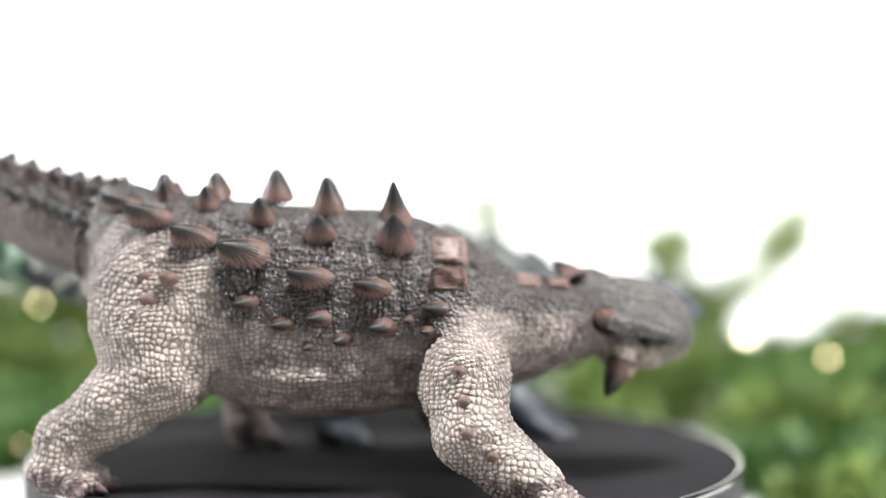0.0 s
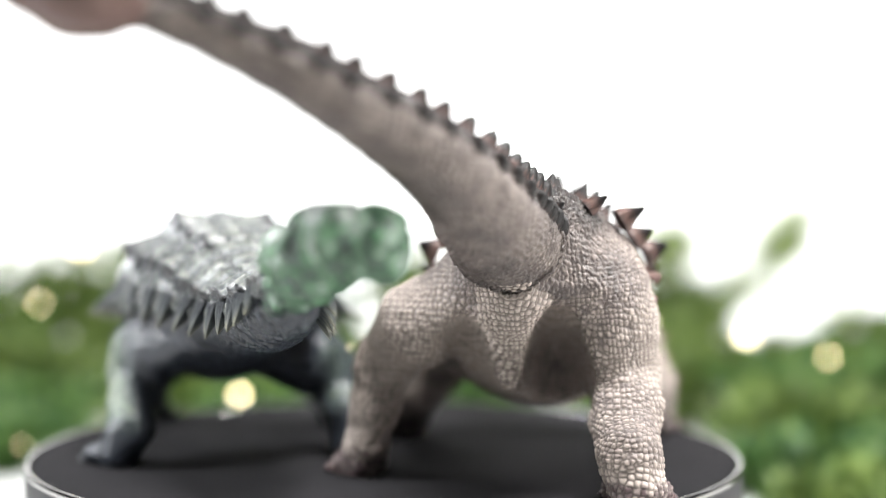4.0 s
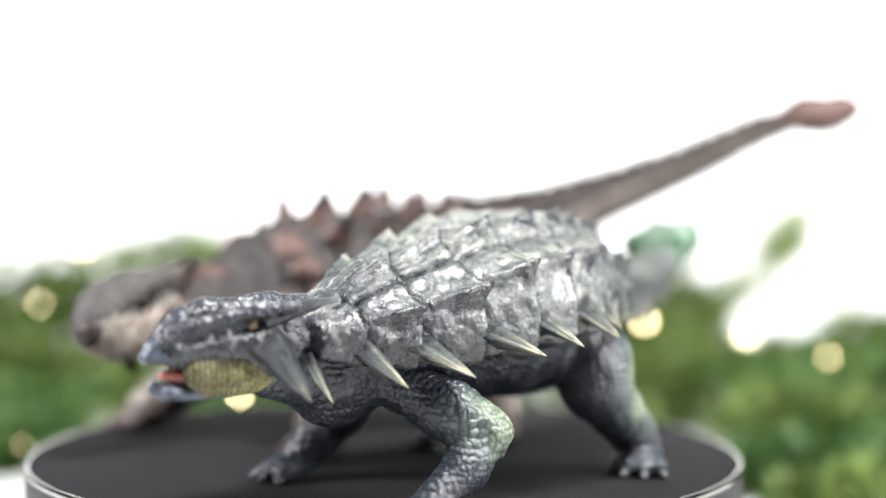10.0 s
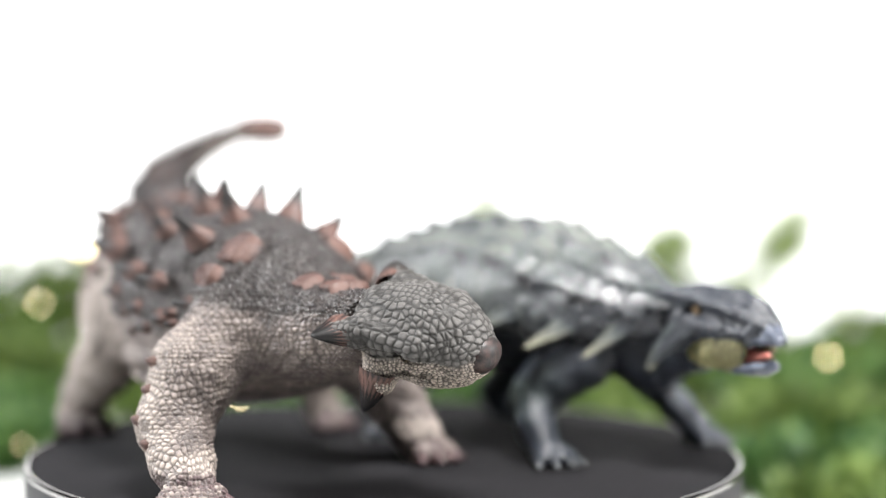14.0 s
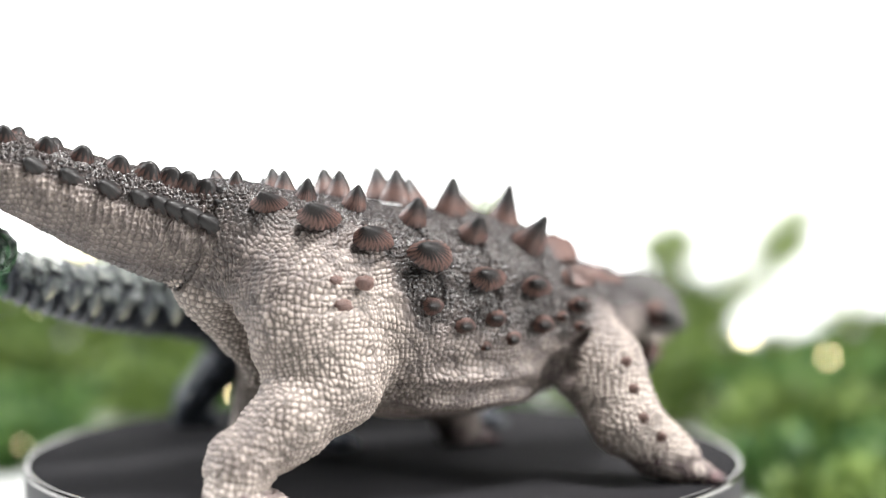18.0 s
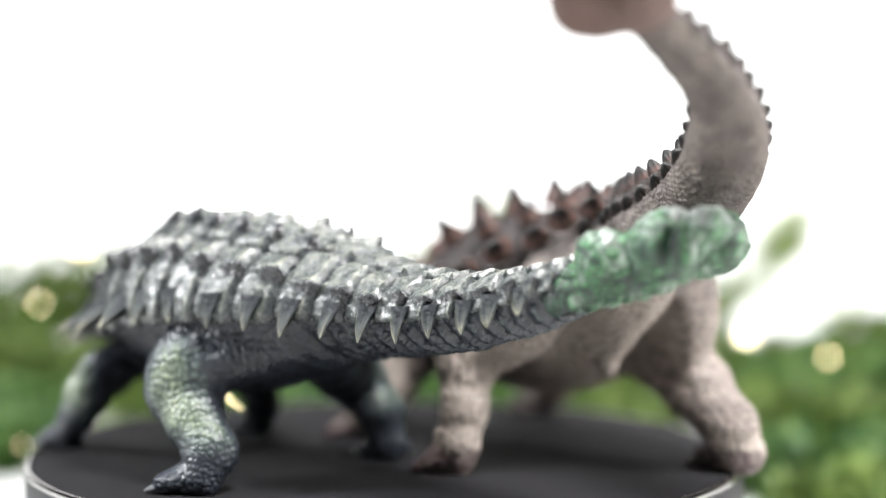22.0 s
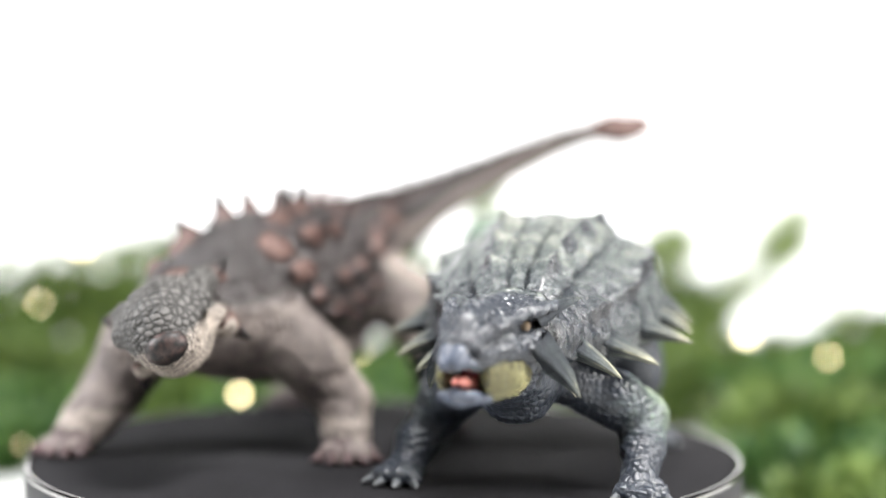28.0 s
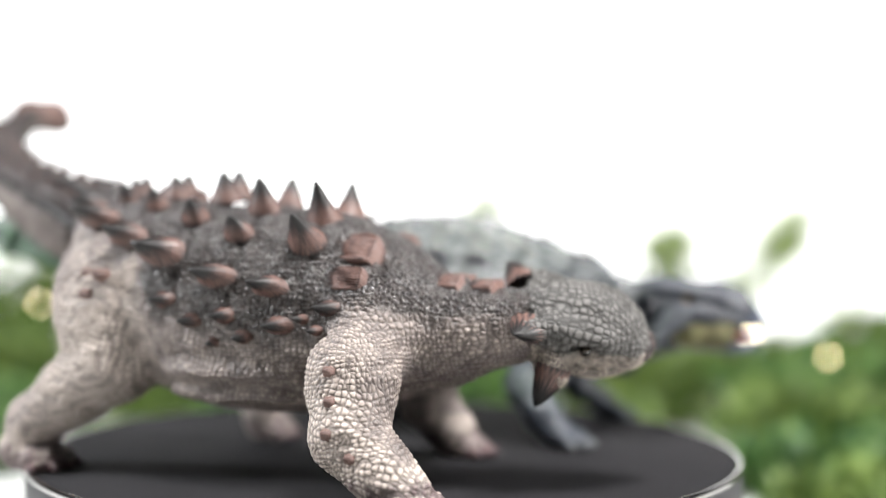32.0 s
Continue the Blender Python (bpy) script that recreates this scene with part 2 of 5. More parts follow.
class Clay:
    """A block of clay: rounded shapes are pressed together in a grid, and the skin is taken from it."""

    def __init__(self, low, high, step):
        self.low, self.step = np.array(low, float), step
        n = np.ceil((np.array(high) - low) / step).astype(int) + 1
        self.axes = [low[i] + step * np.arange(n[i]) for i in range(3)]
        self.f = np.full(n, 50.0, dtype=np.float32)

    def region(self, low, high):
        s = []
        for i in range(3):
            a = np.searchsorted(self.axes[i], low[i])
            b = np.searchsorted(self.axes[i], high[i])
            s.append(slice(max(a, 0), max(b, a + 1)))
        x, y, z = (self.axes[i][s[i]] for i in range(3))
        return tuple(s), x[:, None, None], y[None, :, None], z[None, None, :]

    def press(self, s, d, k):
        a = self.f[s]
        h = np.maximum(k - np.abs(a - d), 0) / k
        self.f[s] = np.minimum(a, d) - h * h * k * 0.25

    def carve(self, s, d, k):
        a = self.f[s]
        h = np.maximum(k - np.abs(a + d), 0) / k
        self.f[s] = np.maximum(a, -d) + h * h * k * 0.25

    def limb(self, points, k=4.0):
        """points: x, y, z, radius."""
        for (ax, ay, az, ra), (bx, by, bz, rb) in zip(points, points[1:]):
            m = max(ra, rb) + k + 3
            s, x, y, z = self.region((min(ax, bx) - m, min(ay, by) - m, min(az, bz) - m), (max(ax, bx) + m, max(ay, by) + m, max(az, bz) + m))
            d = np.array((bx - ax, by - ay, bz - az), float)
            t = np.clip(((x - ax) * d[0] + (y - ay) * d[1] + (z - az) * d[2]) / max(d @ d, 1e-6), 0, 1)
            r = ra + (rb - ra) * t
            dist = np.sqrt((x - ax - t * d[0]) ** 2 + (y - ay - t * d[1]) ** 2 + (z - az - t * d[2]) ** 2) - r
            self.press(s, dist.astype(np.float32), k)

    def crease(self, line, r, k=3.0):
        """Draws a rounded groove along the line."""
        for a, b in zip(line, line[1:]):
            m = r + k + 2
            a, b = np.array(a, float), np.array(b, float)
            s, x, y, z = self.region(np.minimum(a, b) - m, np.maximum(a, b) + m)
            d = b - a
            t = np.clip(((x - a[0]) * d[0] + (y - a[1]) * d[1] + (z - a[2]) * d[2]) / (d @ d), 0, 1)
            dist = np.sqrt((x - a[0] - t * d[0]) ** 2 + (y - a[1] - t * d[1]) ** 2 + (z - a[2] - t * d[2]) ** 2) - r
            self.carve(s, dist.astype(np.float32), k)

    def blob(self, centre, radii, turn=(0, 0, 0), k=4.0, cut=False):
        m = max(radii) + k + 2
        c = np.array(centre, float)
        s, x, y, z = self.region(c - m, c + m)
        rot = np.array(Euler([radians(a) for a in turn]).to_matrix())
        p = (x - c[0], y - c[1], z - c[2])
        q = sum(((rot[0, i] * p[0] + rot[1, i] * p[1] + rot[2, i] * p[2]) / radii[i]) ** 2 for i in range(3))
        g = sum(((rot[0, i] * p[0] + rot[1, i] * p[1] + rot[2, i] * p[2]) / radii[i] ** 2) ** 2 for i in range(3))
        q = np.sqrt(q)
        d = q * (q - 1) / np.sqrt(np.maximum(g, 1e-9))
        (self.carve if cut else self.press)(s, d.astype(np.float32), k)

    def trunk(self, rows, k=4.0, tuck=0.0):
        """rows along x: x, y, z, half width, half height above, half height below."""
        rows = np.array(sorted(rows), float)
        s, x, y, z = self.region((rows[0, 0], -999, -999), (rows[-1, 0], 999, 999))
        at = smooth_rows(rows, x.ravel())
        yc, zc, w, up, dn = (c[:, None, None] for c in at.T)
        h = np.where(z > zc, up, dn)
        w = w * (1 - tuck * np.clip((zc + 2 - z) / 10, 0, 1))
        q = np.sqrt(((y - yc) / w) ** 2 + ((z - zc) / h) ** 2)
        g = np.sqrt(((y - yc) / w ** 2) ** 2 + ((z - zc) / h ** 2) ** 2)
        d = q * (q - 1) / np.maximum(g, 1e-6)
        d = np.maximum(d, np.maximum(rows[0, 0] - x, x - rows[-1, 0]) + 0 * d)
        self.press(s, d.astype(np.float32), k)

    def skin(self):
        f, n = self.f, self.f.shape
        inside = f < 0
        c = [inside[i:n[0] - 1 + i, j:n[1] - 1 + j, k:n[2] - 1 + k] for i in (0, 1) for j in (0, 1) for k in (0, 1)]
        total = sum(a.astype(np.int8) for a in c)
        cell = np.argwhere((total > 0) & (total < 8))
        number = np.full(np.array(n) - 1, -1, dtype=np.int32)
        number[tuple(cell.T)] = np.arange(len(cell))
        corner = np.array([(i, j, k) for i in (0, 1) for j in (0, 1) for k in (0, 1)])
        value = np.stack([f[tuple((cell + o).T)] for o in corner], 1)
        acc, count = np.zeros((len(cell), 3)), np.zeros(len(cell))
        for a in range(8):
            for b in range(a + 1, 8):
                if np.abs(corner[a] - corner[b]).sum() != 1:
                    continue
                cross = (value[:, a] < 0) != (value[:, b] < 0)
                t = value[:, a] / np.where(cross, value[:, a] - value[:, b], 1)
                acc += np.where(cross[:, None], corner[a] + t[:, None] * (corner[b] - corner[a]), 0)
                count += cross
        verts = self.low + self.step * (cell + acc / count[:, None])
        faces = []
        for ax in range(3):
            u, v = [(1, 2), (2, 0), (0, 1)][ax]
            lo, hi = [slice(1, -1)] * 3, [slice(1, -1)] * 3
            lo[ax], hi[ax] = slice(0, n[ax] - 1), slice(1, n[ax])
            change = inside[tuple(lo)] != inside[tuple(hi)]
            e = np.argwhere(change)
            out = inside[tuple(lo)][tuple(e.T)]
            for i in range(3):
                if i != ax:
                    e[:, i] += 1
            du, dv = np.zeros(3, int), np.zeros(3, int)
            du[u], dv[v] = 1, 1
            q = np.stack([number[tuple((e - o).T)] for o in (0 * du, du, du + dv, dv)], 1)
            q[~out] = q[~out][:, ::-1]
            faces.append(q)
        return verts, np.concatenate(faces)


def smooth_rows(rows, x):
    """Cubic interpolation of the columns of rows over the first one."""
    rows = np.asarray(rows, float)
    xs, ys = rows[:, 0], rows[:, 1:]
    slope = np.gradient(ys, xs, axis=0)
    i = np.clip(np.searchsorted(xs, x) - 1, 0, len(xs) - 2)
    h = xs[i + 1] - xs[i]
    t = np.clip((x - xs[i]) / h, 0, 1)[:, None]
    h = h[:, None]
    return ((2 * t ** 3 - 3 * t ** 2 + 1) * ys[i] + (t ** 3 - 2 * t ** 2 + t) * h * slope[i] + (3 * t ** 2 - 2 * t ** 3) * ys[i + 1] + (t ** 3 - t ** 2) * h * slope[i + 1])


def finer_quads(verts, quads):
    """Splits each quad into four."""
    edges = np.sort(np.concatenate([quads[:, [i, (i + 1) % 4]] for i in range(4)]), axis=1)
    key = edges[:, 0].astype(np.int64) * len(verts) + edges[:, 1]
    unique, inverse = np.unique(key, return_inverse=True)
    mid = 0.5 * (verts[unique // len(verts)] + verts[unique % len(verts)])
    n, m = len(verts), len(quads)
    e = [n + inverse[i * m:(i + 1) * m] for i in range(4)]
    c = n + len(mid) + np.arange(m)
    out = np.concatenate([verts, mid, verts[quads].mean(1)])
    faces = np.concatenate([np.stack([quads[:, i], e[i], c, e[i - 1]], 1) for i in range(4)])
    return out, faces


def normals_of(verts, quads):
    n = np.cross(verts[quads[:, 2]] - verts[quads[:, 0]], verts[quads[:, 3]] - verts[quads[:, 1]])
    out = np.zeros_like(verts)
    for i in range(4):
        for k in range(3):
            out[:, k] += np.bincount(quads[:, i], n[:, k], len(verts))
    return out / np.maximum(np.linalg.norm(out, axis=1, keepdims=True), 1e-9)


def scale_gap(p, size, random_share):
    """Distance to the nearest joint between scales of about that size, 0 in the joint to about 0.5 in the middle of a scale; and a tone for each scale."""
    q = p / size
    base = np.floor(q)
    near, second, tone = np.full(len(p), 9.0), np.full(len(p), 9.0), np.zeros(len(p))
    for i in (-1, 0, 1):
        for j in (-1, 0, 1):
            for k in (-1, 0, 1):
                c = base + (i, j, k)
                h = np.stack([np.sin(c @ np.array(w)) * 43758.5453 for w in ((12.99, 78.23, 37.72), (39.35, 11.14, 83.16), (73.16, 52.24, 9.15))], 1)
                o = c + 0.5 + random_share * (h - np.floor(h) - 0.5)
                d = np.sqrt(((q - o) ** 2).sum(1))
                second = np.minimum(second, np.maximum(near, d))
                tone = np.where(d < near, h[:, 0] - np.floor(h[:, 0]), tone)
                near = np.minimum(near, d)
    return 0.5 * (second - near), tone - 0.5


def scaled(verts, quads, pigment, size, bead, height, share=0.5, cut=(0.55, 0.78), levels=1, warp=1.1, motley=0.10):
    """Real scales: fine mesh, domes pushed out along the normal, smaller beads where the pigment is dark. Returns verts, quads, pigment, joint."""
    pigment = np.asarray(pigment, float)
    packed = np.column_stack([verts, pigment])
    for _ in range(levels):
        packed, quads = finer_quads(packed, quads)
    verts, pigment = packed[:, :3].copy(), packed[:, 3]
    bend = np.stack([np.sin(verts @ np.array(w)) for w in ((0.21, 0.13, 0.17), (0.11, 0.23, -0.15), (-0.16, 0.12, 0.22))], 1)
    where = verts + warp * bend
    t = np.clip((pigment - cut[0]) / (cut[1] - cut[0]), 0, 1)
    (gap, tone), (gap_b, tone_b) = scale_gap(where, size, share), scale_gap(where, bead, share)
    gap, tone = (1 - t) * gap + t * gap_b, (1 - t) * tone + t * tone_b
    pigment = pigment + motley * tone
    dome = 1 - np.clip(1 - gap / 0.28, 0, 1) ** 2
    verts += normals_of(verts, quads) * (height * (dome - 0.5) * (1 + 0.25 * t))[:, None]
    return verts, quads, pigment, np.clip(1 - gap / 0.20, 0, 1) ** 0.8


def wrinkle(verts, amount, scale, stretch=(1, 1, 1)):
    """Low folds and unevenness of a sculpted surface."""
    out = verts.copy()
    for n, v in enumerate(verts):
        d = noise.noise_vector(Vector((v[0] * stretch[0], v[1] * stretch[1], v[2] * stretch[2])) * scale)
        out[n] += np.array(d) * amount
    return out


def tube(path, around=24, flat=None):
    """path rows: x, y, z, half width, half height. Returns verts, quads, rings count."""
    path = np.asarray(path, float)
    verts = []
    for i, (x, y, z, w, h) in enumerate(path):
        a, b = path[max(i - 1, 0), :3], path[min(i + 1, len(path) - 1), :3]
        t = Vector(b - a).normalized()
        side = t.cross(Vector((0, 0, 1))).normalized()
        up = side.cross(t)
        for j in range(around):
            g = 2 * math.pi * j / around
            verts.append(np.array((x, y, z)) + np.array(side) * w * math.cos(g) + np.array(up) * h * math.sin(g))
    faces = []
    for i in range(len(path) - 1):
        for j in range(around):
            k = (j + 1) % around
            faces.append((i * around + j, i * around + k, (i + 1) * around + k, (i + 1) * around + j))
    faces.append(tuple(range(around))[::-1])
    faces.append(tuple(range((len(path) - 1) * around, len(path) * around)))
    return np.array(verts), faces


def frame_of(normal, along):
    n = Vector(normal).normalized()
    a = Vector(along)
    a = (a - n * a.dot(n)).normalized()
    b = n.cross(a)
    return Matrix((a, b, n)).transposed()


def spike_mesh(name, length, width, height, mat, lean=0.25, ribs=19, rings=8, sharp=1.0, sink=1.2, keel=0.3, seed=0, hollow=0.0):
    """A ribbed horn cone on an oval foot; along x, its tip leaning to -x. hollow: how far its flanks sag inwards."""
    rnd = random.Random(seed)
    around = 2 * ribs
    verts, pig = [], []
    rib = [(0.08 if j % 2 else -0.08) * rnd.uniform(0.5, 1.5) for j in range(around)]
    foot = [1 + 0.05 * math.sin(3 * 2 * math.pi * j / around + seed) + rnd.uniform(-0.03, 0.03) for j in range(around)]
    for i in range(rings):
        t = i / rings
        s = (1 - t) ** (0.75 * sharp) - hollow * math.sin(math.pi * t) * 0.5
        for j in range(around):
            g = 2 * math.pi * j / around
            k = (1 + rib[j] * (1 - 0.4 * t) * min(1, 6 * t + 0.3)) * (foot[j] if t < 0.3 else 1)
            pinch = 1 - keel * t * abs(math.sin(g))
            verts.append((0.5 * length * s * math.cos(g) * k - lean * length * t ** 1.25, 0.5 * width * s * math.sin(g) * k * pinch, height * t ** (1 - 0.25 * hollow) - sink * (1 - t) ** 4))
            pig.append(max(0, t * 0.95 + 0.12 + rib[j] * 1.8 - (0.12 if i == 0 else 0)))
    verts.append((-lean * length, 0, height))
    pig.append(1.0)
    faces = [(i * around + j, i * around + (j + 1) % around, (i + 1) * around + (j + 1) % around, (i + 1) * around + j) for i in range(rings - 1) for j in range(around)]
    top = (rings - 1) * around
    faces += [(top + j, top + (j + 1) % around, len(verts) - 1) for j in range(around)]
    return mesh_of(name, verts, faces, mat, pig)


def sit(base, normal, along):
    """Pose of a horn whose foot stands at base (mm)."""
    m = frame_of(normal, along).to_4x4()
    m.translation = Vector(base) * MM
    return m


def root(name, at, label, category, group=""):
    ob = new(name)
    ob.empty_display_size = 0.02
    ob.matrix_basis = pose(*[a * MM for a in at])
    return tagged(ob, label, category, group)


def pose_rows(at):
    """The way of a thing that stands on the plate at a place given in millimetres."""
    base = pose(*[a * MM for a in at])
    return [(t / 2, pose(0, 0, 0, 0, 0, RATE * t / 2) @ base) for t in range(65)]


# ---- turntable and surroundings ----
def lathe(profile, around=160):
    """profile rows: radius, z."""
    verts = [(r * math.cos(2 * math.pi * j / around), r * math.sin(2 * math.pi * j / around), z) for r, z in profile for j in range(around)]
    faces = [(i * around + j, i * around + (j + 1) % around, (i + 1) * around + (j + 1) % around, (i + 1) * around + j) for i in range(len(profile) - 1) for j in range(around)]
    return verts, faces


def turntable():
    top = root("turntable_plate", (0, 0, 0), "round black felt display plate with a polished chrome rim", "turntable")
    v, f = lathe([(0.01, 0.0), (60, 0.0), (115.9, 0.0), (116.2, -0.3), (116.2, -5), (0.01, -5)])
    part("felt_top", mesh_of("felt_top", v, f, FELT), top, "black felt covering with lint specks")
    v, f = lathe([(116.3, -1.4), (116.3, 0.1), (116.6, 0.5), (117.2, 0.6), (117.7, 0.3), (117.9, -0.3), (117.9, -1.4), (116.3, -1.4)])
    part("rim", mesh_of("rim", v, f, CHROME), top, "polished chrome rim")
    v, f = lathe([(116.3, -1.5), (117.5, -1.5), (117.8, -2.0), (117.8, -10), (117.2, -11), (114.7, -11), (116.3, -1.5)])
    part("side_band", mesh_of("side_band", v, f, BAND), top, "glossy black side band")
    base = root("motor_box", (0, 0, -45), "round black plastic motor box under the display plate", "motor box")
    v, f = lathe([(0.01, 0), (96, 0), (100, 2), (102, 30), (98, 35.5), (0.01, 35.5)])
    part("housing", mesh_of("housing", v, f, BASE_BLACK), base)
    return top


PLATE = turntable()

TABLE_Z = -45.0


def slab(name, low, high, mat, label, category="", kind="structure"):
    (a, b, c), (d, e, f) = low, high
    v = [(x, y, z) for x in (a, d) for y in (b, e) for z in (c, f)]
    faces = [(0, 1, 3, 2), (4, 6, 7, 5), (0, 4, 5, 1), (2, 3, 7, 6), (0, 2, 6, 4), (1, 5, 7, 3)]
    ob = new(name, mesh_of(name, v, faces, mat, smooth=False))
    return tagged(ob, label, category, "", kind)


slab("table", (-900, -700, TABLE_Z - 20), (900, 900, TABLE_Z), WHITE, "white board table top under the turntable", "table")
slab("backdrop", (-900, 1300, -500), (900, 1320, 900), BACKDROP, "glowing white backdrop screen behind the plants", "backdrop")
slab("floor", (-2000, -2000, -820), (2000, 2000, -800), GREY_WALL, "grey studio floor", "floor")
slab("wall_south", (-2000, -2020, -800), (2000, -2000, 1800), GREY_WALL, "grey studio wall behind the camera", "wall")


# ---- plants and string lights behind the plate ----
def foliage_mesh(name, rnd, stems, mat, count, size, spread, clumps=()):
    """Small pointed leaves set round the upper run of the stems."""
    verts, faces = [], []
    for n in range(count):
        s = stems[rnd.randrange(len(stems))]
        t = rnd.uniform(0.25, 1.0) ** 0.7 if not clumps else min(1.0, max(0.2, rnd.gauss(rnd.choice(clumps), 0.045)))
        i = min(int(t * (len(s) - 1)), len(s) - 2)
        p = Vector(s[i]).lerp(Vector(s[i + 1]), t * (len(s) - 1) - i)
        out = Vector((rnd.gauss(0, 1), rnd.gauss(0, 1), rnd.gauss(0.25, 0.8))).normalized()
        p += out * rnd.uniform(0, spread)
        side = out.cross(Vector((rnd.gauss(0, 1), rnd.gauss(0, 1), rnd.gauss(0, 1)))).normalized()
        lift = out.cross(side)
        a = size * rnd.uniform(0.6, 1.3)
        b = a * rnd.uniform(0.18, 0.30)
        k = len(verts)
        verts += [p, p + out * a * 0.35 + side * b, p + out * a * 0.75 + side * b * 0.7 + lift * b * 0.3, p + out * a + lift * b * 0.8,
                  p + out * a * 0.75 - side * b * 0.7 + lift * b * 0.3, p + out * a * 0.35 - side * b, p + out * a * 0.5 - lift * b * 0.35]
        faces += [(k, k + 1, k + 6), (k + 1, k + 2, k + 6), (k + 2, k + 3, k + 6), (k + 3, k + 4, k + 6), (k + 4, k + 5, k + 6), (k + 5, k, k + 6)]
    return mesh_of(name, verts, faces, mat)


def shrub(base, tips, seed, mat, label, count=260, size=20.0, spread=12.0):
    rnd = random.Random(seed)
    ob = root("potted_shrub", (base[0], base[1], TABLE_Z), label, "plant", "shrubs behind the turntable")
    stems = []
    for x, y, z in tips:
        a, b = Vector((0, 0, 0)), Vector((x - base[0], y - base[1], z - TABLE_Z))
        mid = a.lerp(b, 0.5) + Vector((rnd.uniform(-10, 10), rnd.uniform(-10, 10), abs(b.z) * 0.15))
        pts = [(a * (1 - t) + mid * t) * (1 - t) + (mid * (1 - t) + b * t) * t for t in [i / 8 for i in range(9)]]
        stems.append(pts)
        path = [(*p, 2.2 - 1.5 * i / 8, 2.2 - 1.5 * i / 8) for i, p in enumerate(pts)]
        v, f = tube(path, 7)
        part("stem", mesh_of("stem", v, f, STEM), ob)
    leaves = part("foliage", foliage_mesh("foliage", rnd, stems, mat, count, size, spread, (0.58, 0.75, 0.90, 0.94, 0.97, 0.98, 0.98) if label == SPRIG else ()), ob)
    tagged(leaves, "", "", "", "stuff")
    return ob


GREENERY = "leafy green artificial shrub standing on the white table"
SPRIG = "thin green artificial sprig with a leafy tip"
